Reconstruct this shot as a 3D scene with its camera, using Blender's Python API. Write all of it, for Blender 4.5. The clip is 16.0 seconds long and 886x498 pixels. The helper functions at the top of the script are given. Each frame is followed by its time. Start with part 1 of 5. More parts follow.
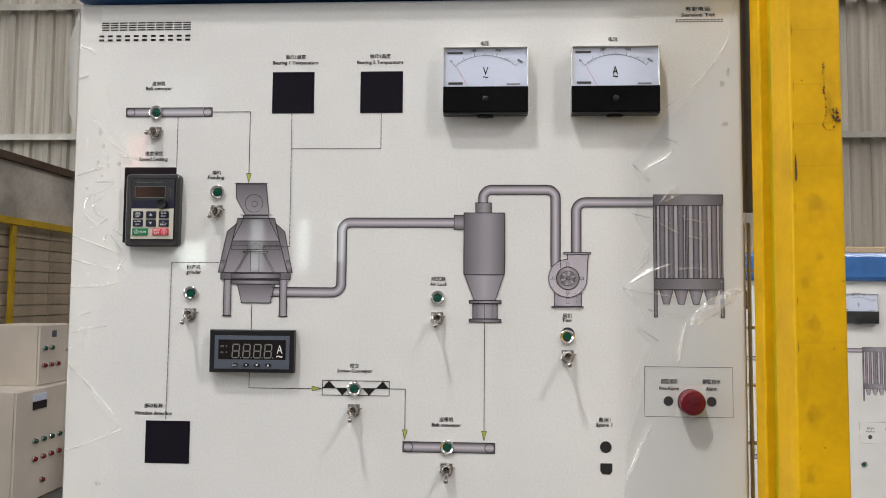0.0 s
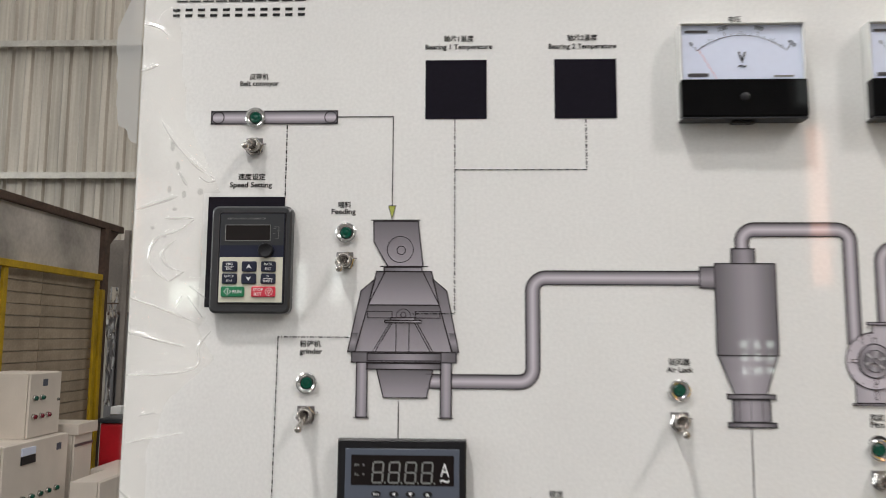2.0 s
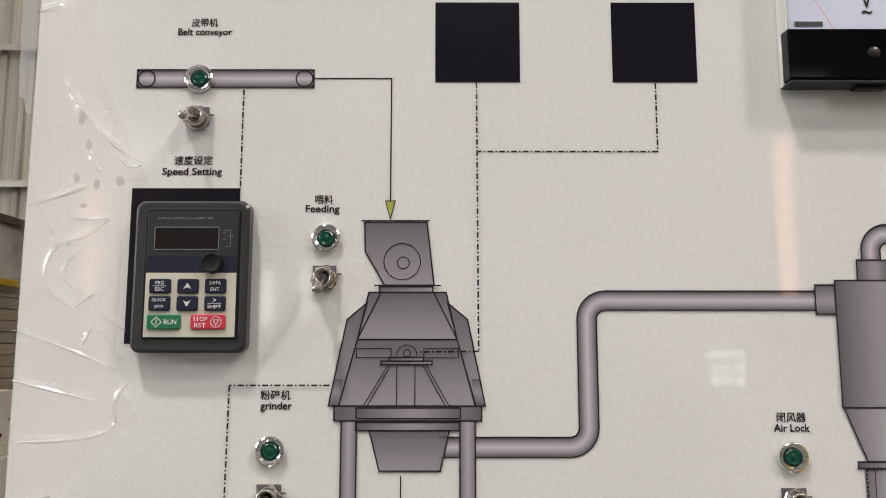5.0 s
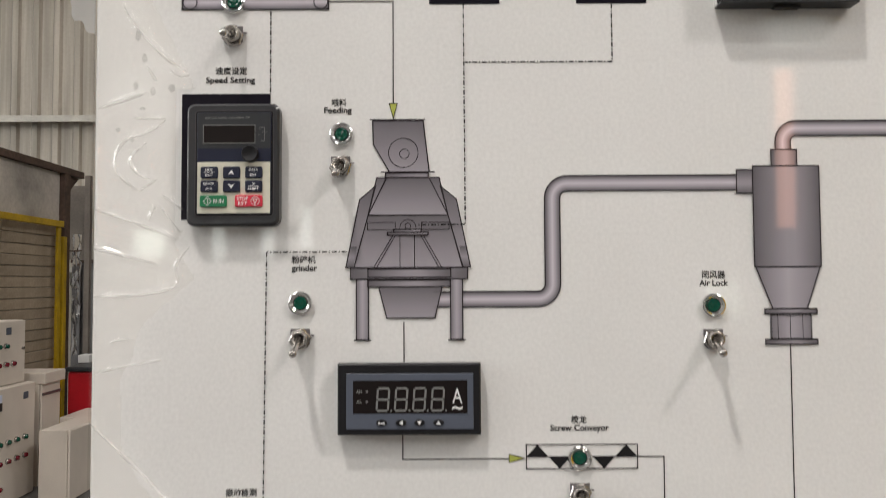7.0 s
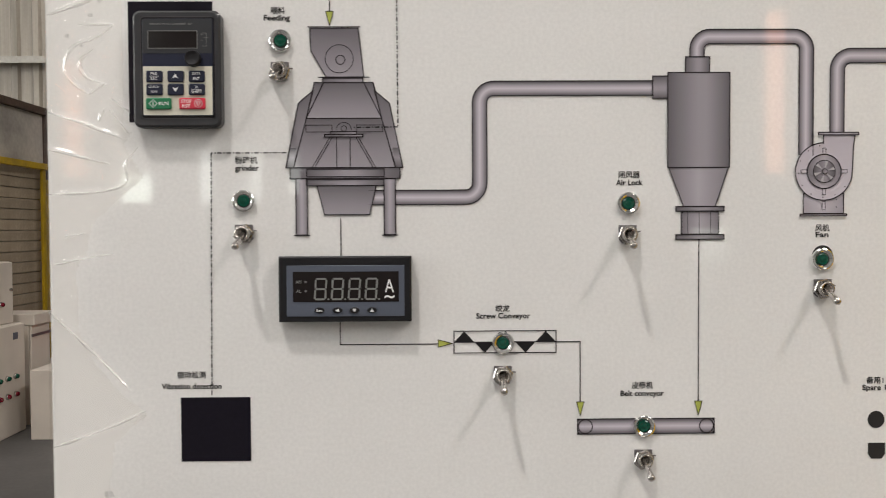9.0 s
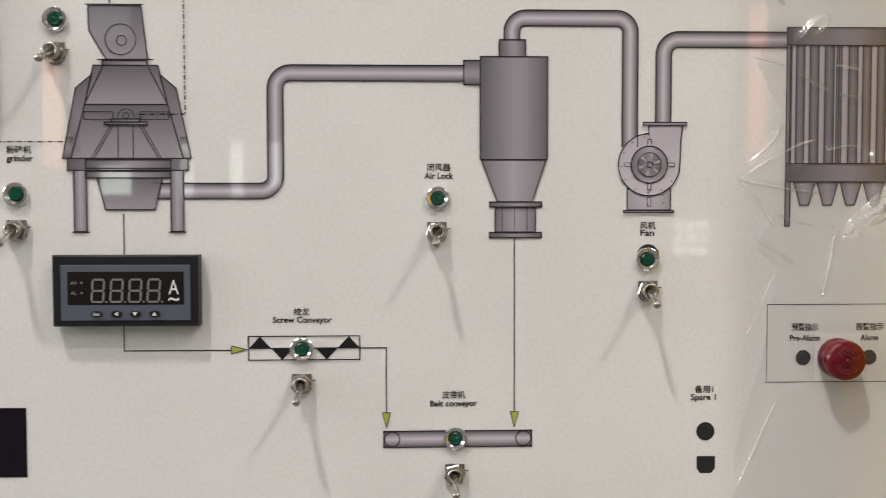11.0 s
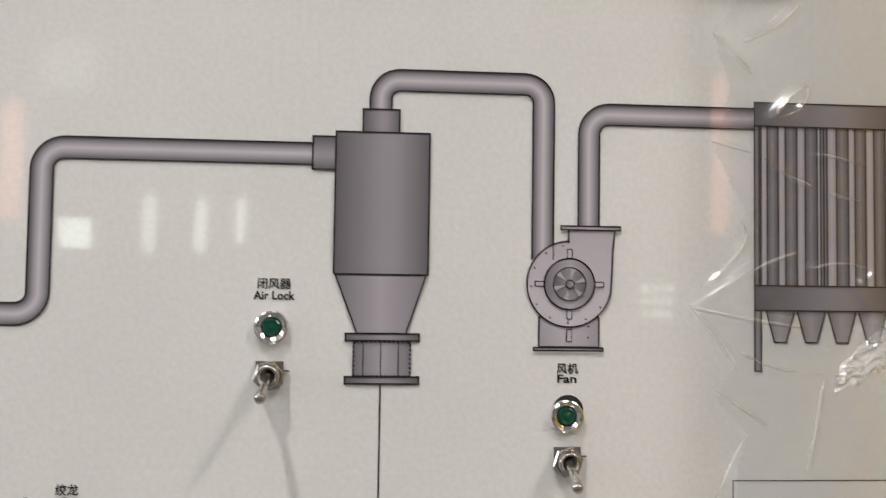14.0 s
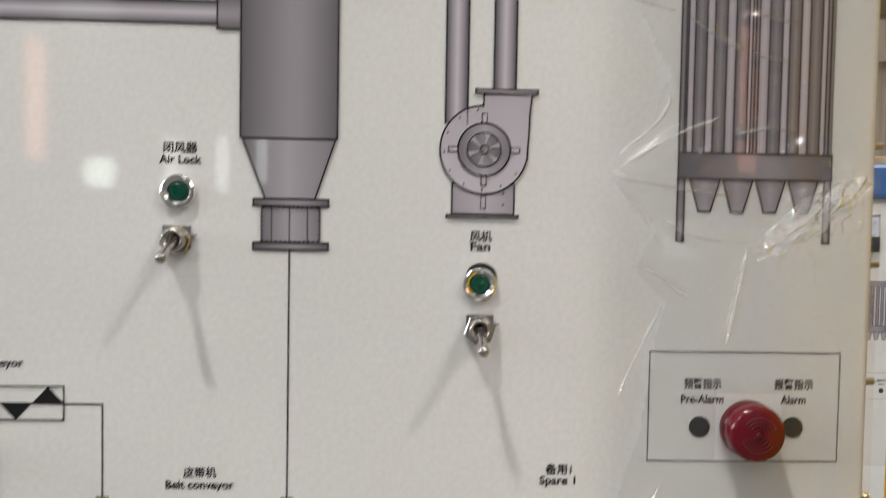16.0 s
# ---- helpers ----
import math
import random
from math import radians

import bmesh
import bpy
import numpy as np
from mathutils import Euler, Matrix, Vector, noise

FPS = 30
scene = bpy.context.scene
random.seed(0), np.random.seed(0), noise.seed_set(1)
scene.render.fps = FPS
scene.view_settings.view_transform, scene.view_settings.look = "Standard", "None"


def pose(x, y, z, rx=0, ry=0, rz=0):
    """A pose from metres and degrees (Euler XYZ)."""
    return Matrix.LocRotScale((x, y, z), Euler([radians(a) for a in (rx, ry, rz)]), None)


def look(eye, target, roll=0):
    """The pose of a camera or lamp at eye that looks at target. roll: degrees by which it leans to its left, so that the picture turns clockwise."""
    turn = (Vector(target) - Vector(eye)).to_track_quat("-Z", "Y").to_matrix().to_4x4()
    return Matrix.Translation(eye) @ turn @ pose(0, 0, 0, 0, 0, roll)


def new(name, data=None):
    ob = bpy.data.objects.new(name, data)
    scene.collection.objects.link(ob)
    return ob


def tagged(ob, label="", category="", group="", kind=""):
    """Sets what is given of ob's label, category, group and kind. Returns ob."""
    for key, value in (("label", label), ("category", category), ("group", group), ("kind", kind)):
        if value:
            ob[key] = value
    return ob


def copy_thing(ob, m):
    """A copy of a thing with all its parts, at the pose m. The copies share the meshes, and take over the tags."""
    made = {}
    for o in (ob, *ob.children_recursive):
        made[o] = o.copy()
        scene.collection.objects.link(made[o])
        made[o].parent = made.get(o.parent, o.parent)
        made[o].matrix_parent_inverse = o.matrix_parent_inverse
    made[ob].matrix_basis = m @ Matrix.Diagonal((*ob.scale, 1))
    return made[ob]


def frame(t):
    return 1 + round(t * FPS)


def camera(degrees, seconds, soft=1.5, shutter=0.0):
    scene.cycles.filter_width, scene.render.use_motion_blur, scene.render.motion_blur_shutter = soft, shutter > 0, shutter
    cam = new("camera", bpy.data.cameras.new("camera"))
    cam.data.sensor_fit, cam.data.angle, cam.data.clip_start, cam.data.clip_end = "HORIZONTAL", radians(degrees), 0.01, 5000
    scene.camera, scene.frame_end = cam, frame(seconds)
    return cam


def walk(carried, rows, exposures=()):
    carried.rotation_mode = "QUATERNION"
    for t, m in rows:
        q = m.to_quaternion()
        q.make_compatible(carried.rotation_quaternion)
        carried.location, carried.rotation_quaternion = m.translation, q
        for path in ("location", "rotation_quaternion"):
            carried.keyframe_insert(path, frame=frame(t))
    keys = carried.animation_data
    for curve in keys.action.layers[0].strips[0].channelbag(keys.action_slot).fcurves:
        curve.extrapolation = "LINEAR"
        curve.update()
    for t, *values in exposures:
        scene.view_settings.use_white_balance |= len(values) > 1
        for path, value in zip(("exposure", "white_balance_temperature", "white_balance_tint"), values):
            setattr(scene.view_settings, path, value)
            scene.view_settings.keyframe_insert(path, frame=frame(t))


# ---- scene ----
cam = camera(61.0, 16.0, soft=0.95, shutter=0.5)
PATH = [
    (0, (0.0393, -0.8451, 1.5119), (-0.0665, 1.1482, 1.6368), 0.46),
    (0.5, (0.0307, -0.8176, 1.5130), (-0.0820, 1.1751, 1.6418), 0.37),
    (1, (-0.0241, -0.7450, 1.5178), (-0.1387, 1.2463, 1.6655), 0.35),
    (1.5, (-0.0989, -0.6661, 1.5380), (-0.2016, 1.3230, 1.7194), 0.31),
    (2, (-0.1660, -0.5810, 1.5492), (-0.2466, 1.4040, 1.7798), 0.37),
    (2.5, (-0.1858, -0.4766, 1.5549), (-0.2448, 1.5047, 1.8209), 0.37),
    (3, (-0.1922, -0.4151, 1.5700), (-0.2352, 1.5652, 1.8470), 0.39),
    (3.2, (-0.1942, -0.4141, 1.5710), (-0.2343, 1.5652, 1.8552), 0.49),
    (5.5, (-0.2004, -0.4229, 1.5660), (-0.1945, 1.5635, 1.7989), -0.08),
    (6, (-0.1975, -0.4464, 1.5555), (-0.1937, 1.5443, 1.7483), -0.14),
    (6.5, (-0.1949, -0.4936, 1.5487), (-0.1956, 1.5011, 1.6947), -0.24),
    (7, (-0.1965, -0.5166, 1.5267), (-0.1937, 1.4815, 1.6152), -0.32),
    (7.5, (-0.1888, -0.5423, 1.5050), (-0.1897, 1.4575, 1.5332), -0.33),
    (8, (-0.1834, -0.5574, 1.4895), (-0.1857, 1.4425, 1.4681), -0.31),
    (8.2, (-0.1810, -0.5598, 1.4899), (-0.1786, 1.4397, 1.4470), -0.31),
    (10.3, (-0.0703, -0.5275, 1.4931), (-0.0265, 1.4710, 1.4315), -0.24),
    (10.5, (-0.0547, -0.5227, 1.4934), (-0.0133, 1.4757, 1.4253), -0.20),
    (11, (-0.0219, -0.5136, 1.4934), (0.0343, 1.4843, 1.4233), -0.11),
    (11.5, (0.0070, -0.5042, 1.4878), (0.0660, 1.4945, 1.4467), -0.00),
    (12, (0.0283, -0.4791, 1.4939), (0.0992, 1.5197, 1.4839), 0.13),
    (12.5, (0.0329, -0.4187, 1.5193), (0.1114, 1.5793, 1.5587), 0.19),
    (13, (0.0329, -0.3722, 1.5385), (0.1096, 1.6249, 1.6130), 0.40),
    (13.5, (0.0406, -0.3641, 1.5370), (0.1386, 1.6304, 1.6473), 0.54),
    (14, (0.0460, -0.3683, 1.5337), (0.1818, 1.6253, 1.6172), 0.85),
    (14.5, (0.0777, -0.3561, 1.5247), (0.2379, 1.6366, 1.5844), 1.03),
    (15, (0.1071, -0.3587, 1.5256), (0.2605, 1.6352, 1.5554), 1.14),
    (15.5, (0.1094, -0.3606, 1.5226), (0.2367, 1.6353, 1.5164), 1.15),
    (16, (0.1014, -0.3626, 1.4982), (0.1771, 1.6345, 1.4237), 1.01),
]
EXPOSURES = [(0.0, -0.04, 6250, 10), (2.0, -0.03, 6310, 10), (3.0, -0.09, 6330, 10), (5.5, -0.12, 6520, 11), (8.0, -0.1, 6520, 11), (10.5, -0.14, 6520, 11), (12.0, -0.1, 6500, 11), (13.0, -0.2, 6440, 11), (15.5, -0.16, 6480, 10), (16.0, -0.20, 6350, 9)]
walk(cam, [(t, look(eye, target, roll)) for t, eye, target, roll in PATH], EXPOSURES)

# ---- world, lights, exposure ----
world = bpy.data.worlds.new("world")
scene.world = world
world.use_nodes = True
wn = world.node_tree.nodes
sky = wn.new("ShaderNodeTexSky")
sky.sky_type, sky.sun_disc, sky.sun_elevation, sky.sun_rotation = "NISHITA", False, radians(40), radians(200)
world.node_tree.links.new(sky.outputs[0], wn["Background"].inputs[0])
wn["Background"].inputs[1].default_value = 0.08

BAY_POWER, ROOF_FILL_POWER, WINDOW_GLOW = 295, 258, 5.5


def area_lamp(name, m, power, sx, sy, colour, shape="RECTANGLE"):
    data = bpy.data.lights.new(name, "AREA")
    data.shape, data.size, data.energy, data.color = shape, sx, power, colour
    if shape == "RECTANGLE":
        data.size_y = sy
    ob = new(name, data)
    ob.matrix_world = m
    return ob


BAY_LAMPS = ((4.4, -3.1, 7.0), (-1.5, -2.0, 7.0))
for place in BAY_LAMPS:
    area_lamp("high_bay_light", pose(*place), BAY_POWER, 0.42, 0, (1.0, 0.945, 0.885), "DISK")
# broad fill lamps added under the closed roof, in place of unseen skylights
for sx, sy, share in ((-6.0, -7.0, 0.92), (0.5, -8.0, 0.6), (7.5, -6.5, 1.1), (-4.0, 4.0, 0.6), (5.5, 4.0, 1.0)):
    area_lamp("roof_fill", pose(sx, sy, 8.12), ROOF_FILL_POWER * share, 1.5, 7.0, (1.0, 0.965, 0.935))

# fill lamp added from the west to brighten the column's left faces
area_lamp("west_fill_light", pose(-11.85, -2.0, 4.5, 0, -90, 0), 450, 3.0, 7.0, (0.98, 0.985, 1.0))

# ---- materials ----
MATS = {}


def mat(name, base, rough=0.5, metal=0.0, coat=0.0, grain=0.0, scale=60.0, stain=0.0, stain_scale=4.0, bump=0.0, spec=0.5, per_object=0.0):
    """A surface with grain and broader stains, both in object space."""
    if name in MATS:
        return MATS[name]
    m = bpy.data.materials.new(name)
    m.use_nodes = True
    nt = m.node_tree
    b = nt.nodes["Principled BSDF"]
    b.inputs["Roughness"].default_value = rough
    b.inputs["Metallic"].default_value = metal
    b.inputs["Coat Weight"].default_value = coat
    b.inputs["Coat Roughness"].default_value = 0.04
    b.inputs["Specular IOR Level"].default_value = spec
    b.inputs["Base Color"].default_value = (*base, 1)
    if grain or stain or bump:
        tc = nt.nodes.new("ShaderNodeTexCoord")
        n1 = nt.nodes.new("ShaderNodeTexNoise")
        n1.inputs["Scale"].default_value, n1.inputs["Detail"].default_value = scale, 6
        n2 = nt.nodes.new("ShaderNodeTexNoise")
        n2.inputs["Scale"].default_value, n2.inputs["Detail"].default_value = stain_scale, 8
        nt.links.new(tc.outputs["Object"], n1.inputs["Vector"])
        nt.links.new(tc.outputs["Object"], n2.inputs["Vector"])
        mr1 = nt.nodes.new("ShaderNodeMapRange")
        mr1.inputs["From Min"].default_value, mr1.inputs["From Max"].default_value = 0.3, 0.7
        mr1.inputs["To Min"].default_value, mr1.inputs["To Max"].default_value = 1 - grain, 1 + grain * 0.4
        nt.links.new(n1.outputs["Fac"], mr1.inputs["Value"])
        mr2 = nt.nodes.new("ShaderNodeMapRange")
        mr2.inputs["From Min"].default_value, mr2.inputs["From Max"].default_value = 0.35, 0.65
        mr2.inputs["To Min"].default_value, mr2.inputs["To Max"].default_value = 1 - stain, 1 + stain * 0.2
        nt.links.new(n2.outputs["Fac"], mr2.inputs["Value"])
        mu = nt.nodes.new("ShaderNodeMath")
        mu.operation = "MULTIPLY"
        nt.links.new(mr1.outputs[0], mu.inputs[0])
        nt.links.new(mr2.outputs[0], mu.inputs[1])
        last = mu.outputs[0]
        if per_object:
            oi = nt.nodes.new("ShaderNodeObjectInfo")
            mr3 = nt.nodes.new("ShaderNodeMapRange")
            mr3.inputs["To Min"].default_value, mr3.inputs["To Max"].default_value = 1 - per_object, 1 + per_object
            nt.links.new(oi.outputs["Random"], mr3.inputs["Value"])
            mu2 = nt.nodes.new("ShaderNodeMath")
            mu2.operation = "MULTIPLY"
            nt.links.new(last, mu2.inputs[0])
            nt.links.new(mr3.outputs[0], mu2.inputs[1])
            last = mu2.outputs[0]
        vm = nt.nodes.new("ShaderNodeVectorMath")
        vm.operation = "SCALE"
        vm.inputs[0].default_value = base
        nt.links.new(last, vm.inputs["Scale"])
        nt.links.new(vm.outputs[0], b.inputs["Base Color"])
        if bump:
            bp = nt.nodes.new("ShaderNodeBump")
            bp.inputs["Strength"].default_value, bp.inputs["Distance"].default_value = bump, 0.001
            nt.links.new(n1.outputs["Fac"], bp.inputs["Height"])
            nt.links.new(bp.outputs[0], b.inputs["Normal"])
    MATS[name] = m
    return m


def ramp_mat(name, stops, rough=0.035):
    """Printed artwork whose ink fades across the piece, along the U of its map."""
    m = bpy.data.materials.new(name)
    m.use_nodes = True
    nt = m.node_tree
    b = nt.nodes["Principled BSDF"]
    b.inputs["Roughness"].default_value = rough
    uv = nt.nodes.new("ShaderNodeUVMap")
    uv.uv_map = "print"
    sep = nt.nodes.new("ShaderNodeSeparateXYZ")
    nt.links.new(uv.outputs[0], sep.inputs[0])
    cr = nt.nodes.new("ShaderNodeValToRGB")
    els = cr.color_ramp.elements
    while len(els) < len(stops):
        els.new(0.5)
    for e, (p, g) in zip(els, stops):
        e.position, e.color = p, (g * 1.0, g * 0.93, g * 1.03, 1)
    nt.links.new(sep.outputs[0], cr.inputs[0])
    nt.links.new(cr.outputs[0], b.inputs["Base Color"])
    return m


def glow_mat(name, colour, strength):
    m = bpy.data.materials.new(name)
    m.use_nodes = True
    nt = m.node_tree
    nt.nodes.remove(nt.nodes["Principled BSDF"])
    e = nt.nodes.new("ShaderNodeEmission")
    e.inputs[0].default_value, e.inputs[1].default_value = (*colour, 1), strength
    nt.links.new(e.outputs[0], nt.nodes["Material Output"].inputs[0])
    return m


def film_mat(name, haze, gloss, rough=0.2):
    """Thin clear plastic film: mostly see-through, a sheen that grows at grazing angles, a little milky haze."""
    m = bpy.data.materials.new(name)
    m.use_nodes = True
    nt = m.node_tree
    nt.nodes.remove(nt.nodes["Principled BSDF"])
    tr = nt.nodes.new("ShaderNodeBsdfTransparent")
    tr.inputs[0].default_value = (0.942, 0.936, 0.922, 1)
    gl = nt.nodes.new("ShaderNodeBsdfGlossy")
    gl.inputs["Roughness"].default_value = rough
    df = nt.nodes.new("ShaderNodeBsdfDiffuse")
    df.inputs[0].default_value = (0.85, 0.85, 0.85, 1)
    fr = nt.nodes.new("ShaderNodeFresnel")
    fr.inputs[0].default_value = 1.5
    mu = nt.nodes.new("ShaderNodeMath")
    mu.operation = "MULTIPLY"
    mu.inputs[1].default_value = gloss
    mu.use_clamp = True
    nt.links.new(fr.outputs[0], mu.inputs[0])
    m1 = nt.nodes.new("ShaderNodeMixShader")
    m1.inputs[0].default_value = haze
    nt.links.new(tr.outputs[0], m1.inputs[1])
    nt.links.new(df.outputs[0], m1.inputs[2])
    m2 = nt.nodes.new("ShaderNodeMixShader")
    nt.links.new(mu.outputs[0], m2.inputs[0])
    nt.links.new(m1.outputs[0], m2.inputs[1])
    nt.links.new(gl.outputs[0], m2.inputs[2])
    nt.links.new(m2.outputs[0], nt.nodes["Material Output"].inputs[0])
    return m


PANEL = mat("panel_white_lacquer", (0.76, 0.755, 0.74), rough=0.033, grain=0.06, scale=380, stain=0.04, stain_scale=9, bump=0.006, spec=0.5)
SHEET = mat("sheet_metal_white", (0.74, 0.74, 0.72), rough=0.35, grain=0.04, scale=200, stain=0.08, stain_scale=3, bump=0.05)
BLUE = mat("blue_plastic_wrap", (0.045, 0.15, 0.4), rough=0.3, grain=0.15, scale=40, stain=0.25, stain_scale=12, bump=0.3)
INK = mat("black_ink", (0.014, 0.014, 0.015), rough=0.3, spec=0.25)
INK_GREY = mat("dark_grey_ink", (0.06, 0.055, 0.06), rough=0.3)
INK_LIME = mat("lime_ink", (0.42, 0.46, 0.09), rough=0.35)
INK_LINE = mat("line_ink", (0.022, 0.018, 0.022), rough=0.35, spec=0.25)
CUT = mat("black_square_print", (0.01, 0.0085, 0.014), rough=0.2, grain=0.1, scale=300, spec=0.18)
HOLE = mat("hole_dark", (0.012, 0.012, 0.013), rough=0.6)
PIPE = ramp_mat("printed_pipe_grey", ((0.0, 0.12), (0.12, 0.18), (0.5, 0.55), (0.88, 0.2), (1.0, 0.12)))
DRUM = ramp_mat("printed_drum_grey", ((0.0, 0.125), (0.5, 0.31), (0.62, 0.31), (1.0, 0.13)))
CONE = ramp_mat("printed_cone_grey", ((0.0, 0.18), (0.5, 0.4), (1.0, 0.22)))
BODY = ramp_mat("printed_body_grey", ((0.0, 0.145), (1.0, 0.33)))
FANP = ramp_mat("printed_fan_grey", ((0.0, 0.46), (1.0, 0.56)))
FAN_BASE = ramp_mat("printed_fan_base_grey", ((0.0, 0.36), (0.5, 0.5), (1.0, 0.34)))
TUBE = ramp_mat("printed_tube_grey", ((0.0, 0.13), (0.5, 0.3), (1.0, 0.13)))
GAP = ramp_mat("printed_gap_grey", ((0.0, 0.42), (0.5, 0.6), (1.0, 0.42)))
CHROME = mat("chrome", (0.78, 0.77, 0.76), rough=0.15, metal=1.0, grain=0.08, scale=400)
MIRROR_CHROME = mat("polished_chrome", (0.88, 0.88, 0.87), rough=0.1, metal=1.0, grain=0.05, scale=500)
STEEL = mat("nickel_steel", (0.55, 0.52, 0.49), rough=0.25, metal=1.0, grain=0.15, scale=300)
NICKEL = mat("worn_nickel", (0.56, 0.535, 0.51), rough=0.2, metal=1.0, grain=0.12, scale=500)
GREEN = mat("green_lens", (0.001, 0.058, 0.034), rough=0.12, coat=0.3)
RED = mat("red_plastic", (0.14, 0.001, 0.011), rough=0.22, coat=0.25, grain=0.1, scale=100)
RED_DARK = mat("dark_red_plastic", (0.09, 0.002, 0.007), rough=0.3)
BLACK = mat("black_plastic", (0.012, 0.012, 0.014), rough=0.35, grain=0.1, scale=500, bump=0.1, spec=0.3)
BLACK_GLOSS = mat("black_gloss_plastic", (0.002, 0.002, 0.0025), rough=0.05, spec=0.25)
DARK_GREY = mat("dark_grey_plastic", (0.03, 0.032, 0.036), rough=0.42, grain=0.08, scale=600, bump=0.1, spec=0.35)
NAVY = mat("navy_foil", (0.016, 0.019, 0.038), rough=0.35, spec=0.3)
SLATE = mat("slate_foil", (0.085, 0.098, 0.13), rough=0.4, grain=0.04, scale=400)
CREAM = mat("cream_foil", (0.62, 0.6, 0.5), rough=0.45, grain=0.03, scale=300)
KEY_GREEN = mat("green_key", (0.01, 0.17, 0.07), rough=0.4)
KEY_RED = mat("red_key", (0.62, 0.03, 0.06), rough=0.4)
WHITE_INK = mat("white_ink", (0.75, 0.75, 0.75), rough=0.5)
SEGMENT = mat("unlit_segment", (0.19, 0.19, 0.182), rough=0.4)
SCREEN = mat("dark_display", (0.012, 0.009, 0.009), rough=0.12, spec=0.3)
DIAL = mat("dial_white", (0.66, 0.71, 0.86), rough=0.3, coat=0.25, grain=0.02, scale=200)
CLEAR = mat("clear_acrylic_edge", (0.62, 0.62, 0.6), rough=0.12, coat=0.4)
NEEDLE = mat("needle_red", (0.7, 0.22, 0.22), rough=0.4)
YELLOW = mat("yellow_paint", (0.73, 0.41, 0.0), rough=0.5, spec=0.2, grain=0.06, scale=120, stain=0.17, stain_scale=16, bump=0.3)
YELLOW_FAR = mat("yellow_frame_paint", (0.5, 0.32, 0.004), rough=0.5, grain=0.15, scale=60, stain=0.3, stain_scale=5)
RUST = mat("chipped_paint_rust", (0.07, 0.03, 0.015), rough=0.8, grain=0.4, scale=200)
GREY_STEEL = mat("grey_steel", (0.16, 0.15, 0.155), rough=0.35, metal=0.5, grain=0.1, scale=80)
CLADDING = mat("corrugated_cladding", (0.45, 0.4, 0.33), rough=0.5, grain=0.06, scale=30, stain=0.3, stain_scale=2.5, per_object=0.06)
runs = CLADDING.node_tree.nodes.new("ShaderNodeMapping")
runs.inputs["Scale"].default_value = (5.0, 5.0, 0.16)
CLADDING.node_tree.links.new(CLADDING.node_tree.nodes["Texture Coordinate"].outputs["Object"], runs.inputs["Vector"])
CLADDING.node_tree.links.new(runs.outputs[0], CLADDING.node_tree.nodes["Noise Texture.001"].inputs["Vector"])
GIRT = mat("galvanised_girt", (0.42, 0.39, 0.34), rough=0.45, metal=0.3, grain=0.1, scale=30, stain=0.2)
BEAM = mat("rusty_beam", (0.095, 0.058, 0.042), rough=0.7, grain=0.3, scale=30, stain=0.3)
PLASTER = mat("grey_plaster", (0.56, 0.52, 0.47), rough=0.9, grain=0.12, scale=25, stain=0.45, stain_scale=1.6, bump=0.3)
BLOCK = mat("brown_grey_block", (0.4, 0.325, 0.235), rough=0.85, grain=0.15, scale=40, stain=0.3, stain_scale=3, per_object=0.1)
CONCRETE = mat("concrete_floor", (0.115, 0.11, 0.105), rough=0.6, grain=0.12, scale=30, stain=0.3, stain_scale=1.2, bump=0.2)
ROOF = mat("roof_sheet", (0.5, 0.5, 0.5), rough=0.6, grain=0.08, scale=10, stain=0.15, stain_scale=1)
HALL = mat("hall_wall_paint", (0.55, 0.535, 0.505), rough=0.8, grain=0.1, scale=15, stain=0.25, stain_scale=0.8)
CARD = mat("cardboard", (0.45, 0.33, 0.2), rough=0.85, grain=0.1, scale=60, stain=0.1)
DAYLIGHT = glow_mat("daylight_pane", (0.95, 1.0, 0.93), WINDOW_GLOW)
DUSTYLIGHT = glow_mat("dusty_pane", (0.95, 1.0, 0.93), WINDOW_GLOW * 0.3)
BRIGHTLIGHT = glow_mat("open_pane", (0.9, 1.0, 0.88), WINDOW_GLOW * 1.7)
# glow of unknown source, added so that an orange strip mirrors in the door
WARMLIGHT = glow_mat("orange_reflection_glow", (1.0, 0.47, 0.3), 5.5)
LAMPLIGHT = glow_mat("lamp_lens", (1.0, 0.96, 0.9), 8.0)
FILM = film_mat("clear_film", 0.022, 1.45)
FILM_FLAP = film_mat("milky_film", 0.24, 0.22, 0.35)
# milky film for the strips that paint the creases' bright lines
FILM_FOLD = film_mat("crease_line_film", 0.2, 1.5, 0.2)
FILM_BUNCH = film_mat("bunched_film", 0.26, 4.5, 0.13)

# ---- building helpers ----


def part(name, bm, material, parent=None, label=""):
    me = bpy.data.meshes.new(name)
    bm.to_mesh(me)
    bm.free()
    for one in material if isinstance(material, (list, tuple)) else [material]:
        me.materials.append(one)
    ob = new(name, me)
    if parent is not None:
        ob.parent = parent
    if label:
        ob["label"] = label
    return ob


def thing(name, label, category, place=(0, 0, 0), group="", kind=""):
    ob = new(name)
    ob.empty_display_size = 0.05
    ob.location = place
    return tagged(ob, label, category, group, kind)


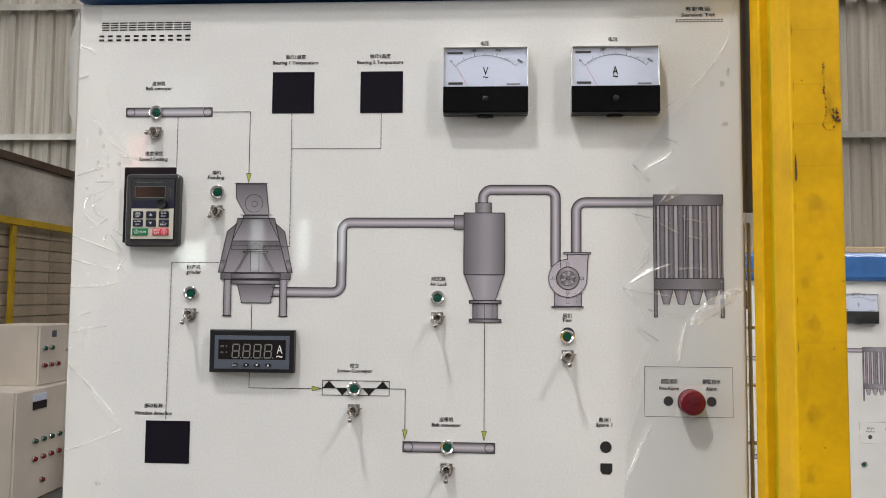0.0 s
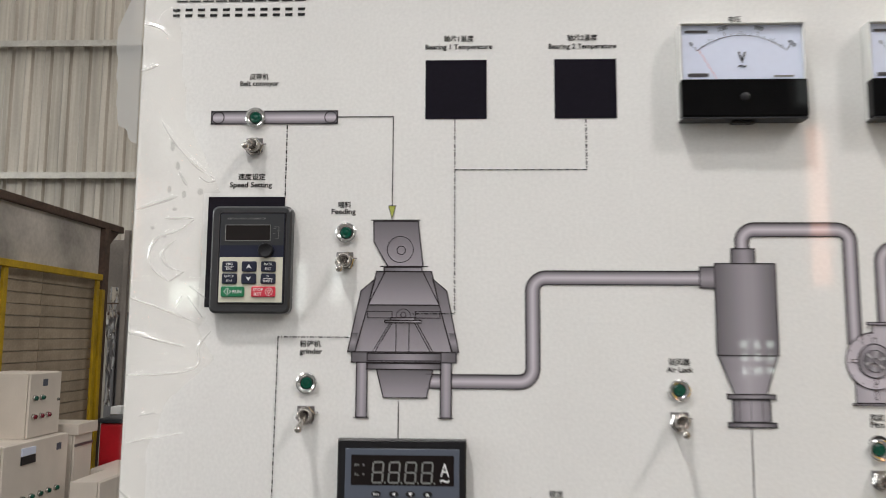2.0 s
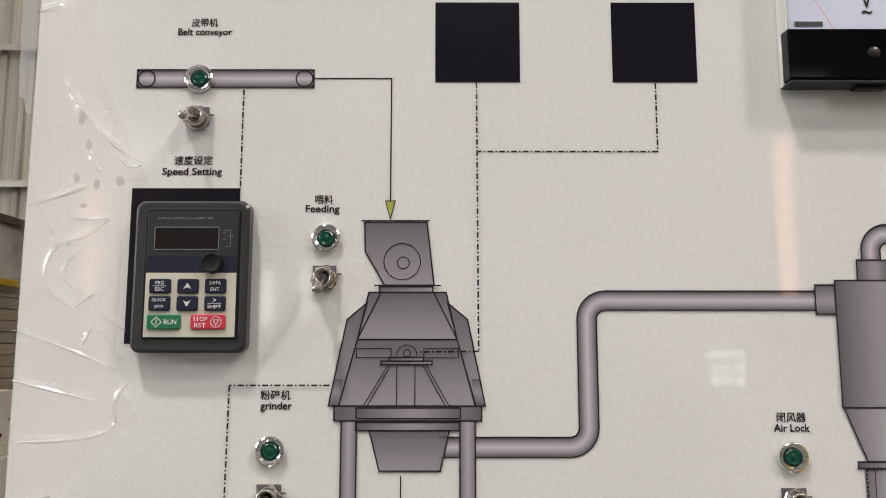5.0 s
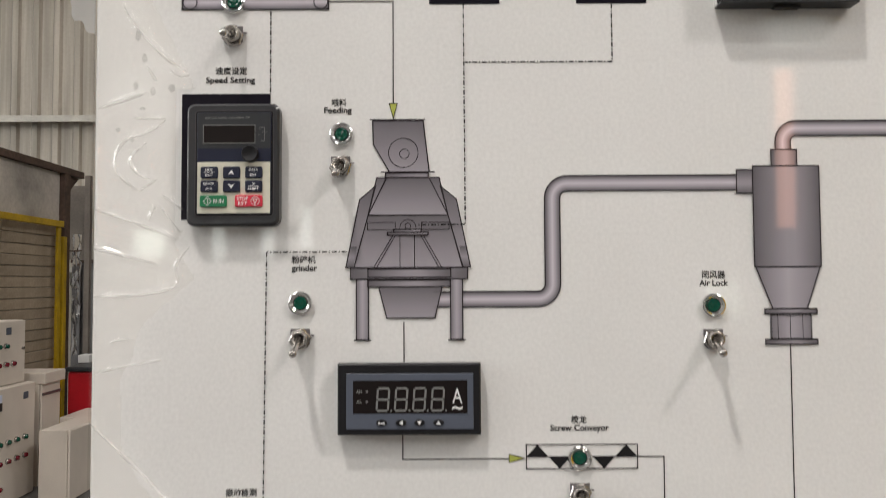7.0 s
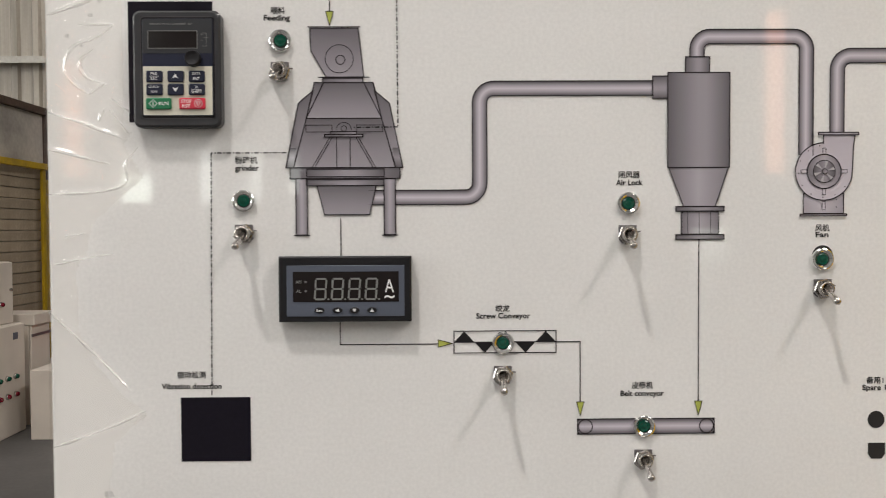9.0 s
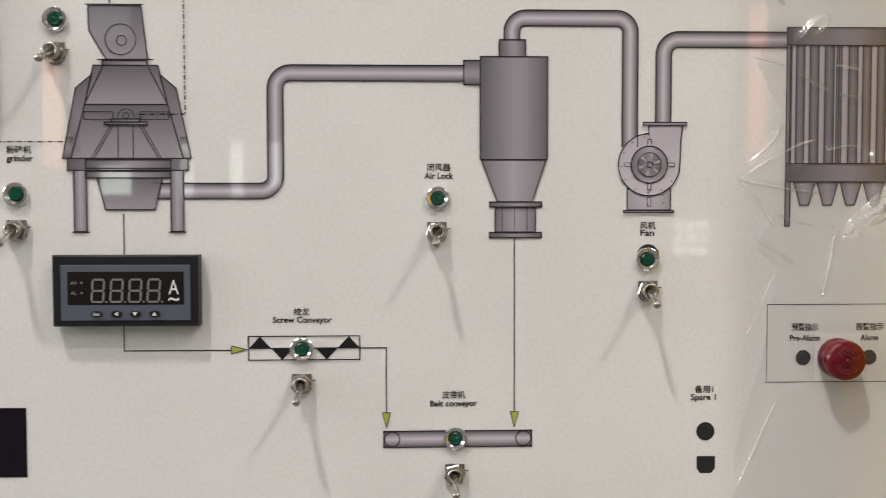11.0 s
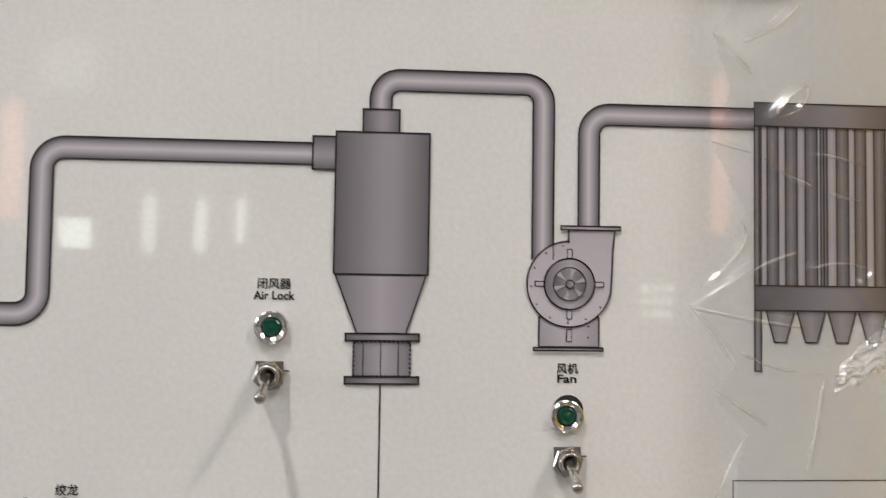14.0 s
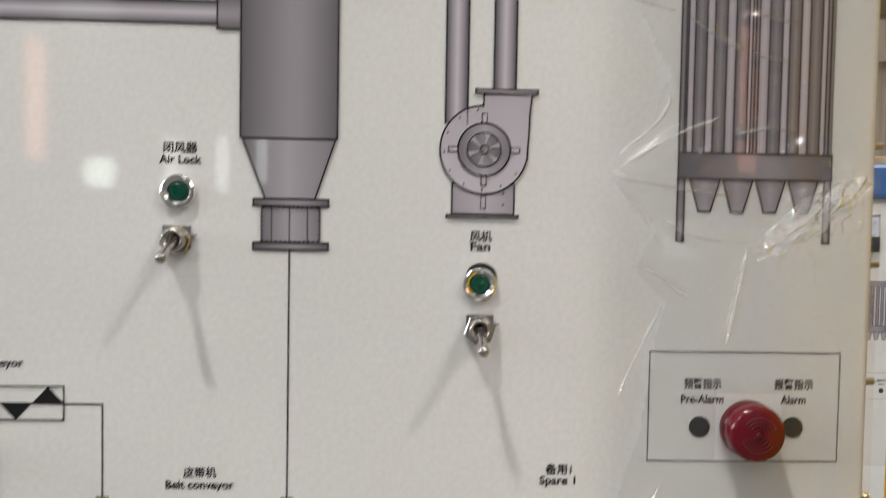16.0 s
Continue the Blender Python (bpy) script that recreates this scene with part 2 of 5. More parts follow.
def box(bm, x0, x1, y0, y1, z0, z1, bevel=0.0, seg=2):
    res = bmesh.ops.create_cube(bm, size=1.0)
    bmesh.ops.scale(bm, vec=(x1 - x0, y1 - y0, z1 - z0), verts=res["verts"])
    bmesh.ops.translate(bm, vec=((x0 + x1) / 2, (y0 + y1) / 2, (z0 + z1) / 2), verts=res["verts"])
    if bevel:
        vs = set(res["verts"])
        edges = [e for e in bm.edges if e.verts[0] in vs and e.verts[1] in vs]
        bmesh.ops.bevel(bm, geom=edges, offset=bevel, segments=seg, affect="EDGES", profile=0.5)
    return bm


def boxed(*a, **k):
    return box(bmesh.new(), *a, **k)


def lathe(bm, profile, n=32, m=None, flat_every=0):
    """Rings of (radius, height); the axis points towards the viewer (-y)."""
    rings = []
    for r, h in profile:
        if r < 1e-6:
            rings.append([bm.verts.new((0, -h, 0))])
        else:
            rings.append([bm.verts.new((r * math.cos(2 * math.pi * i / n), -h, r * math.sin(2 * math.pi * i / n))) for i in range(n)])
    for a, b in zip(rings, rings[1:]):
        for i in range(n):
            j = (i + 1) % n
            q = [a[i % len(a)], a[j % len(a)], b[j % len(b)], b[i % len(b)]]
            q = list(dict.fromkeys(q))
            if len(q) > 2:
                f = bm.faces.new(q)
                f.smooth = not flat_every
    if m is not None:
        bmesh.ops.transform(bm, matrix=m, verts=[v for r in rings for v in r])
    return bm


def flat(bm, pts, y, axis="x"):
    """A flat printed shape in the panel's plane, with its map's U running along x or z."""
    uv = bm.loops.layers.uv.get("print") or bm.loops.layers.uv.new("print")
    f = bm.faces.new([bm.verts.new((x, y, z)) for x, z in pts])
    f.normal_update()
    if f.normal.y > 0:
        f.normal_flip()
    xs, zs = [p[0] for p in pts], [p[1] for p in pts]
    for lp in f.loops:
        v = lp.vert.co
        if axis == "x":
            u = (v.x - min(xs)) / max(max(xs) - min(xs), 1e-9)
        else:
            u = (max(zs) - v.z) / max(max(zs) - min(zs), 1e-9)
        lp[uv].uv = (u, 0.5)
    return bm


def rect(x0, x1, z0, z1):
    return [(x0, z0), (x1, z0), (x1, z1), (x0, z1)]


def disc(cx, cz, r, n=28):
    return [(cx + r * math.cos(2 * math.pi * i / n), cz + r * math.sin(2 * math.pi * i / n)) for i in range(n)]


def stroke(bm, pts, w, y, closed=False):
    """A line of ink, segment by segment, with butted ends drawn out by half its width."""
    pts = list(pts) + ([pts[0]] if closed else [])
    for (xa, za), (xb, zb) in zip(pts, pts[1:]):
        d = math.hypot(xb - xa, zb - za)
        if d < 1e-7:
            continue
        tx, tz = (xb - xa) / d * w / 2, (zb - za) / d * w / 2
        flat(bm, [(xa - tx - tz, za - tz + tx), (xa - tx + tz, za - tz - tx), (xb + tx + tz, zb + tz - tx), (xb + tx - tz, zb + tz + tx)], y)
    return bm


def dashed(bm, pts, w, y, pattern=(0.0034, 0.0012, 0.0009, 0.0012)):
    for (xa, za), (xb, zb) in zip(pts, pts[1:]):
        d = math.hypot(xb - xa, zb - za)
        ux, uz, s, k = (xb - xa) / d, (zb - za) / d, 0.0, 0
        while s < d:
            e = min(s + pattern[k % 4], d)
            if k % 2 == 0 and e - s > 1e-5:
                nx, nz = -uz * w / 2, ux * w / 2
                flat(bm, [(xa + ux * s + nx, za + uz * s + nz), (xa + ux * s - nx, za + uz * s - nz), (xa + ux * e - nx, za + uz * e - nz), (xa + ux * e + nx, za + uz * e + nz)], y)
            s, k = e, k + 1
    return bm


def bend(pts, r, n=8):
    """A polyline with its corners rounded to the radius r."""
    out = [pts[0]]
    for a, b, c in zip(pts, pts[1:], pts[2:]):
        a, b, c = Vector(a), Vector(b), Vector(c)
        p, q = (a - b).normalized(), (c - b).normalized()
        centre = b + (p + q) * r
        for i in range(n + 1):
            ang = i / n * math.pi / 2
            out.append(tuple(centre - q * r * math.cos(ang) - p * r * math.sin(ang)))
    return out + [pts[-1]]


def pipe_print(fill, lines, pts, w, r, y, lw):
    path = bend(pts, r)
    uv = fill.loops.layers.uv.get("print") or fill.loops.layers.uv.new("print")
    sides = []
    for i, p in enumerate(path):
        a, b = Vector(path[max(i - 1, 0)]), Vector(path[min(i + 1, len(path) - 1)])
        t = (b - a).normalized()
        nrm = Vector((-t.y, t.x)) * w / 2
        sides.append((Vector(p) + nrm, Vector(p) - nrm))
    vs = [(fill.verts.new((a.x, y, a.y)), fill.verts.new((b.x, y, b.y))) for a, b in sides]
    for (a, b), (c, d) in zip(vs, vs[1:]):
        f = fill.faces.new((a, b, d, c))
        for lp in f.loops:
            lp[uv].uv = (0.0 if lp.vert in (a, c) else 1.0, 0.5)
    stroke(lines, [tuple(a) for a, b in sides], lw, y - 0.0003)
    stroke(lines, [tuple(b) for a, b in sides], lw, y - 0.0003)


def text_bm(body, cx, cz, width, height, y, lean=0.0, bold=0.012):
    """Flat lettering of the given width and height, centred in the panel's plane."""
    curve = bpy.data.curves.new("lettering", "FONT")
    curve.body, curve.resolution_u, curve.offset = body, 3, bold
    ob = bpy.data.objects.new("lettering", curve)
    scene.collection.objects.link(ob)
    me = bpy.data.meshes.new_from_object(ob.evaluated_get(bpy.context.evaluated_depsgraph_get()))
    bpy.data.objects.remove(ob)
    bpy.data.curves.remove(curve)
    bm = bmesh.new()
    bm.from_mesh(me)
    bpy.data.meshes.remove(me)
    xs, ys = [v.co.x for v in bm.verts], [v.co.y for v in bm.verts]
    w0, h0 = max(xs) - min(xs), max(ys) - min(ys)
    for v in bm.verts:
        a, b = (v.co.x - (max(xs) + min(xs)) / 2) / w0 * width, (v.co.y - (max(ys) + min(ys)) / 2) / h0 * height
        v.co = (cx + a * math.cos(lean) - b * math.sin(lean), y, cz + a * math.sin(lean) + b * math.cos(lean))
    return bm


def lettering(body, cx, cz, width, height, y, material, parent, lean=0.0, name="lettering"):
    return part(name, text_bm(body, cx, cz, width, height, y, lean, 0.022 if body.isascii() else 0.016), material, parent)

# ---- the hall ----
Y_BACK, Y_FRONT, X_LEFT, X_RIGHT, Z_ROOF = 8.0, -15.0, -12.0, 12.0, 8.2
tagged(part("floor", boxed(X_LEFT, X_RIGHT, Y_FRONT, Y_BACK + 0.3, -0.2, 0.0), CONCRETE), "grey stained concrete factory floor", "floor", kind="structure")
tagged(part("ceiling", boxed(X_LEFT, X_RIGHT, Y_FRONT, Y_BACK + 0.3, Z_ROOF, Z_ROOF + 0.2), ROOF), "pale sheet metal hall roof", "ceiling", kind="structure")
wall_back = tagged(part("wall_north", boxed(X_LEFT, X_RIGHT, Y_BACK + 0.1, Y_BACK + 0.3, 0, Z_ROOF), HALL), "hall wall clad in beige corrugated steel sheets", "wall", kind="structure")
for nm, a in (("wall_east", (X_RIGHT, X_RIGHT + 0.2, Y_FRONT, Y_BACK + 0.3, 0, Z_ROOF)),):
    tagged(part(nm, boxed(*a), HALL), "plain painted wall of the hall", "wall", kind="structure")

bm = bmesh.new()
for a in ((Y_FRONT, -5.5, 0, Z_ROOF), (1.5, Y_BACK + 0.3, 0, Z_ROOF), (-5.5, 1.5, 0, 3.0), (-5.5, 1.5, 6.0, Z_ROOF)):
    box(bm, X_LEFT - 0.2, X_LEFT, *a)
tagged(part("wall_west", bm, HALL), "plain painted wall of the hall, cut for the added window band", "wall", kind="structure")
# unseen glowing window band, added to go with the west fill lamp
win = thing("window_10", "added unseen window band that brightens the column's west faces", "window", (X_LEFT - 0.1, -2.0, 3.0), kind="structure")
for k in range(7):
    part("pane", boxed(-0.01, 0.01, -3.47 + k, -2.53 + k, 0.03, 2.97), DAYLIGHT, win)
    part("mullion", boxed(-0.04, 0.04, -3.53 + k, -3.47 + k, 0, 3.0), GREY_STEEL, win)

# rear wall with openings cut as a grid of piers
OPENINGS = [(-6.6, -5.93, 2.05, 2.68, "bright"), (-4.99, -4.66, 2.0, 3.15, "day"), (-3.96, -3.65, 2.0, 3.15, "day"), (-3.16, -2.88, 2.2, 3.15, "day"),
            (-7.1, -5.9, 5.2, 6.3, "dusty"), (-7.75, -7.3, 2.6, 5.0, "warm"), (5.25, 5.97, 0.8, 1.52, "grid"), (6.75, 7.2, 2.6, 6.0, "warm"), (6.6, 8.0, 6.4, 7.4, "dusty")]


def rear_wall():
    bm = bmesh.new()
    xs = sorted({X_LEFT, X_RIGHT, *[v for o in OPENINGS for v in o[:2]]})
    zs = sorted({0.0, Z_ROOF, *[v for o in OPENINGS for v in o[2:4]]})
    for xa, xb in zip(xs, xs[1:]):
        run = None
        for za, zb in zip(zs, zs[1:]):
            mx, mz = (xa + xb) / 2, (za + zb) / 2
            if any(o[0] < mx < o[1] and o[2] < mz < o[3] for o in OPENINGS):
                if run is not None:
                    box(bm, xa, xb, Y_FRONT - 0.2, Y_FRONT, run, za)
                run = None
            elif run is None:
                run = za
        if run is not None:
            box(bm, xa, xb, Y_FRONT - 0.2, Y_FRONT, run, Z_ROOF)
    return bm


tagged(part("wall_south", rear_wall(), HALL), "plain painted rear wall with daylit windows", "wall", kind="structure")
for k, (xa, xb, za, zb, sort) in enumerate(OPENINGS):
    win = thing("window_%d" % (k + 1), "small daylit factory window in a steel frame" if sort != "warm" else "tall orange glow added for its reflection in the door", "window", ((xa + xb) / 2, Y_FRONT - 0.1, za), kind="structure")
    hw, h = (xb - xa) / 2, zb - za
    bm = bmesh.new()
    for a in ((-hw, -hw + 0.03, 0, h), (hw - 0.03, hw, 0, h), (-hw + 0.03, hw - 0.03, 0, 0.03), (-hw + 0.03, hw - 0.03, h - 0.03, h)):
        box(bm, a[0], a[1], -0.03, 0.03, a[2], a[3])
    part("window_frame", bm, GREY_STEEL, win)
    n = 3 if sort == "grid" else 1
    g = 0.13 if n == 3 else 0.0
    cw, ch = (2 * hw - 0.06 - g * (n - 1)) / n, (h - 0.06 - g * (n - 1)) / n
    for i in range(n):
        for j in range(n):
            xa2, za2 = -hw + 0.03 + i * (cw + g), 0.03 + j * (ch + g)
            part("pane", boxed(xa2, xa2 + cw, -0.01, 0.01, za2, za2 + ch), {"warm": WARMLIGHT, "dusty": DUSTYLIGHT, "bright": BRIGHTLIGHT, "grid": BRIGHTLIGHT}.get(sort, DAYLIGHT), win)
    if n == 3:
        bm = bmesh.new()
        for i in range(n - 1):
            xa2 = -hw + 0.03 + (i + 1) * cw + i * g
            box(bm, xa2, xa2 + g, -0.02, 0.02, 0.03, h - 0.03)
            for j in range(n):
                x3 = -hw + 0.03 + j * (cw + g)
                za2 = 0.03 + (i + 1) * ch + i * g
                box(bm, x3, x3 + cw, -0.02, 0.02, za2, za2 + g)
        part("glazing_bar", bm, GREY_STEEL, win)


def sheet_mesh():
    """One trapezoidal cladding sheet, 0.96 m wide, five ribs."""
    bm = bmesh.new()
    pts, x = [], 0.0
    for _ in range(4):
        pts += [(x, 0.0), (x + 0.12, 0.0), (x + 0.145, -0.03), (x + 0.205, -0.03), (x + 0.23, 0.0)]
        x += 0.24
    pts.append((x, 0.0))
    pts = list(dict.fromkeys(pts))
    lo, hi = [bm.verts.new((a, b, 0)) for a, b in pts], [bm.verts.new((a, b, Z_ROOF)) for a, b in pts]
    for i in range(len(pts) - 1):
        bm.faces.new((lo[i], lo[i + 1], hi[i + 1], hi[i]))
    bmesh.ops.recalc_face_normals(bm, faces=bm.faces)
    bmesh.ops.solidify(bm, geom=bm.faces[:], thickness=0.003)
    me = bpy.data.meshes.new("cladding_sheet")
    bm.to_mesh(me)
    bm.free()
    me.materials.append(CLADDING)
    return me


sheet = sheet_mesh()
for i in range(25):
    ob = new("cladding_sheet", sheet)
    ob.parent = wall_back
    ob.location = (X_LEFT + i * 0.96, Y_BACK + 0.08, 0)
for z in (1.72, 3.42, 5.03, 6.6):
    bm = boxed(X_LEFT + 0.05, X_RIGHT - 0.05, Y_BACK - 0.11, Y_BACK + 0.045, z, z + 0.014)
    box(bm, X_LEFT + 0.05, X_RIGHT - 0.05, Y_BACK - 0.11, Y_BACK - 0.096, z - 0.06, z)
    tagged(part("wall_girt", bm, GIRT), "galvanised steel girt along the cladding", "girt", group="wall girts", kind="structure")

for x, y, z in BAY_LAMPS:
    bay = thing("high_bay_lamp", "round steel high-bay lamp hanging from the roof", "lamp", (x, y, z), group="high-bay lamps")
    shade = lathe(bmesh.new(), [(0.05, 0.32), (0.07, 0.26), (0.12, 0.2), (0.26, 0.02), (0.27, 0.02), (0.13, 0.21), (0.08, 0.28)], 32, Matrix.Rotation(radians(-90), 4, "X"))
    part("shade", shade, GREY_STEEL, bay)
    part("rod", boxed(-0.012, 0.012, -0.012, 0.012, 0.3, Z_ROOF - z), GREY_STEEL, bay)

# ---- the booth along the west side ----
BX = -4.03
booth = thing("booth_wall", "block and plaster booth wall with rusty top beam", "booth", (BX, 3.0, 0), kind="structure")
bm = boxed(-0.12, 0.0, -3.0, 4.0, 2.1, 2.64)
part("plaster_band", bm, PLASTER, booth, "grey stained plaster")
part("core", boxed(-0.12, -0.02, -3.0, 4.0, 0, 2.1), PLASTER, booth)
part("top_beam", boxed(-0.14, 0.05, -3.0, 4.42, 2.64, 2.71, 0.006), BEAM, booth, "rust-brown steel beam")
part("end_post", boxed(-0.06, 0.055, 4.0, 4.12, 0, 2.64, 0.006), BEAM, booth, "rust-brown steel post")
bm = bmesh.new()
loop = [[bm.verts.new((x, y, z)) for y, z in ((4.121, 2.639), (4.4, 2.639), (4.121, 2.42))] for x in (-0.03, 0.0)]
bm.faces.new(loop[0])
bm.faces.new(loop[1][::-1])
for i in range(3):
    j = (i + 1) % 3
    bm.faces.new((loop[0][j], loop[0][i], loop[1][i], loop[1][j]))
part("gusset", bm, BEAM, booth, "rusty triangular gusset")
part("wide_post", boxed(-0.03, 0.088, 3.935, 3.995, 0, 2.0, 0.004), YELLOW_FAR, booth, "wide yellow painted post")
part("hook", boxed(0.03, 0.17, 4.121, 4.135, 1.86, 1.875, 0.004), BEAM, booth)
block_mesh = bpy.data.meshes.new("block")
bm = boxed(-0.02, 0.0, 0, 0.992, 0, 0.094, 0.004, 1)
bm.to_mesh(block_mesh)
bm.free()
block_mesh.materials.append(BLOCK)
for row in range(21):
    for col in range(7):
        ob = new("block", block_mesh)
        ob.parent = booth
        ob.location = (0.004 + 0.004 * ((row * 7 + col * 3) % 3), -3.0 + col * 1.0 + 0.005, 0.004 + row * 0.1)

rail = thing("yellow_frame", "yellow painted steel frame standing before the block wall", "frame", (BX + 0.08, 3.0, 0))
part("top_rail", boxed(-0.025, 0.025, -2.9, 3.9, 2.09, 2.15, 0.004), YELLOW_FAR, rail)
for y in (-2.6, -0.9, 0.7, 2.35, 3.86):
    part("post", boxed(-0.025, 0.003, y - 0.03, y + 0.03, 0, 2.089, 0.004), YELLOW_FAR, rail)


def hanging_film(x, y0, y1, z0, z1):
    bm = bmesh.new()
    nx, nz = 10, 24
    grid = [[bm.verts.new((x + 0.05 * noise.noise(Vector((i * 0.5, j * 0.35, 3))), y0 + (y1 - y0) * (i / nx) * (1 - 0.5 * j / nz) + 0.06 * noise.noise(Vector((i * 0.3, j * 0.4, 9))), z0 + (z1 - z0) * (1 - j / nz))) for j in range(nz + 1)] for i in range(nx + 1)]
    for i in range(nx):
        for j in range(nz):
            bm.faces.new((grid[i][j], grid[i + 1][j], grid[i + 1][j + 1], grid[i][j + 1])).smooth = True
    return bm


tagged(part("plastic_sheet", hanging_film(BX + 0.03, 7.23, 7.42, 0.8, 2.05), film_mat("hanging_film", 0.34, 3.6, 0.14)), "crumpled clear plastic sheet hanging by the post", "plastic sheet")


tagged(part("plastic_scrap", hanging_film(BX + 0.06, 3.32, 3.46, 1.72, 1.87), film_mat("scrap_film", 0.1, 3.5, 0.14)), "crumpled scrap of clear film stuck to the block wall", "plastic scrap")


def pilot_row(parent, x, ys, z, colour, name="pilot_lamp"):
    for y in ys:
        lamp = part(name, lathe(bmesh.new(), [(0.0, 0.0), (0.021, 0.0), (0.021, 0.01), (0.016, 0.014)], 16, Matrix.Translation((x, y, z)) @ Matrix.Rotation(radians(90), 4, "Z")), STEEL, parent)
        part("lens", lathe(bmesh.new(), [(0.017, 0.012), (0.016, 0.026), (0.011, 0.03), (0, 0.031)], 16, Matrix.Translation((x, y, z)) @ Matrix.Rotation(radians(90), 4, "Z")), colour, lamp)


CREAM_SHEET = mat("cream_sheet_steel", (0.68, 0.615, 0.54), rough=0.4, grain=0.05, scale=120, stain=0.1, stain_scale=3, bump=0.05)
GREY_SHEET = mat("grey_sheet_steel", (0.2, 0.172, 0.148), rough=0.75, spec=0.2, grain=0.1, scale=40, stain=0.25, stain_scale=2.5)
DARK_SHEET = mat("dark_grey_sheet", (0.13, 0.125, 0.125), rough=0.5, grain=0.1, scale=40, stain=0.25, stain_scale=2.5)
# dark ribbed sheet added before the cladding, which shows darker below the girt
dark = tagged(part("wall_panel", boxed(-4.3, -2.6, 7.83, 7.87, 0, 1.79), DARK_SHEET), "dark grey ribbed sheet added over the cladding to darken it", "wall panel", kind="structure")
for k in range(7):
    part("rib", boxed(-4.25 + k * 0.24, -4.19 + k * 0.24, 7.8, 7.829, 0, 1.76, 0.006, 1), DARK_SHEET, dark)
# grey sheet in place of the shadow on the cladding beside the post
part("upper_sheet", boxed(-4.32, -4.12, 7.8, 7.829, 1.802, 2.62, 0.004, 1), GREY_SHEET, dark, "grey sheet laid over the cladding as its shade")
# dark bar drawn for the line of shade under the girt
part("top_rail", boxed(-4.3, -2.6, 7.79, 7.829, 1.762, 1.8, 0.004, 1), BEAM, dark)
tagged(part("steel_channel", boxed(-4.11, -4.05, 7.7, 7.76, 0.0, 2.72, 0.004), GREY_SHEET), "grey steel channel post before the hall cladding", "post", kind="structure")


def steel_cabinet(label, place, depth, width, height):
    """A sheet steel cabinet whose door faces +x; origin at the front lower near corner."""
    cab = thing("steel_cabinet", label, "cabinet", place, group="steel control cabinets")
    part("body", boxed(-depth, -0.02, 0, width, 0, height, 0.006), CREAM_SHEET, cab)
    part("door", boxed(-0.017, 0.0, 0.004, width - 0.004, 0.004, height - 0.004, 0.005), CREAM_SHEET, cab)
    return cab


cab = steel_cabinet("white sheet-steel control cabinet with green and red pilot lamps", (-3.23, 4.33, 0), 0.55, 0.8, 0.81)
pilot_row(cab, 0.0, [0.235 + 0.105 * i for i in range(5)], 0.43, GREEN)
pilot_row(cab, 0.0, [0.235 + 0.105 * i for i in range(5)], 0.3, RED)
pilot_row(cab, 0.0, [0.34], 0.13, RED)
part("meter_window", boxed(0.0, 0.012, 0.2, 0.36, 0.66, 0.715), BLACK, cab)
part("meter_dial", boxed(0.0, 0.01, 0.2, 0.36, 0.719, 0.77), DIAL, cab)
part("name_plate", boxed(0.0, 0.003, 0.64, 0.7, 0.7, 0.75), SLATE, cab)
box2 = steel_cabinet("small white control box standing on a larger cabinet", (-3.3, 4.7, 0.81), 0.4, 0.41, 0.458)
pilot_row(box2, 0.0, (0.06, 0.15), 0.28, GREEN)
pilot_row(box2, 0.0, (0.06, 0.15, 0.24), 0.15, RED)
part("lock", lathe(bmesh.new(), [(0.0, 0.012), (0.012, 0.012), (0.012, 0)], 12, Matrix.Translation((0, 0.37, 0.25)) @ Matrix.Rotation(radians(90), 4, "Z")), STEEL, box2)
part("name_plate", boxed(0.0, 0.003, 0.16, 0.22, 0.36, 0.41), SLATE, box2)
cab = steel_cabinet("white sheet-steel cabinet standing behind the others", (-3.246, 5.25, 0), 0.5, 0.28, 0.84)
part("band", boxed(0.0, 0.008, 0.004, 0.276, 0.68, 0.7), GREY_STEEL, cab)
part("lid", boxed(-0.51, 0.03, -0.01, 0.3, 0.77, 0.855, 0.006), CREAM_SHEET, cab, "overhanging white lid")
cab = steel_cabinet("low white cabinet half hidden behind another", (-2.87, 5.53, 0), 0.38, 0.45, 0.47)
cab = steel_cabinet("low white control cabinet on the floor with two dark switches", (-2.82, 4.83, 0), 0.22, 0.62, 0.5)
pilot_row(cab, 0.0, [0.36], 0.42, HOLE, "selector")
pilot_row(cab, 0.0, [0.36], 0.32, HOLE, "selector")
bin_ = thing("red_crate", "bright red plastic crate with a dark lid", "crate", (-3.15, 6.35, 0))
part("body", boxed(-0.3, 0.4, -0.3, 0.3, 0.0, 0.77, 0.02), mat("red_crate_plastic", (0.5, 0.01, 0.02), 0.45, grain=0.08, scale=30, stain=0.15), bin_)
part("lid", boxed(-0.32, 0.42, -0.32, 0.32, 0.771, 0.81, 0.01), DARK_GREY, bin_)
tagged(part("white_carton", boxed(-3.53, -3.43, 6.4, 6.55, 0.811, 0.88, 0.004), WHITE_INK), "small white carton on the dark crate lid", "carton")
sign = tagged(part("wall_sign", boxed(4.02, 4.22, 7.86, 7.88, 1.72, 1.84, 0.003), WHITE_INK), "small blank white sign on the cladding", "sign")

# ---- the control cabinet ----
X0, X1, ZT, ZB = -0.437, 0.328, 1.8525, 0.3
cabinet = thing("control_cabinet", "white control cabinet with a printed process diagram on its door", "control cabinet", (0, 0, 0))
part("body", boxed(X0 + 0.006, X1 - 0.03, 0.022, 0.42, ZB, ZT - 0.002, 0.004), SHEET, cabinet)
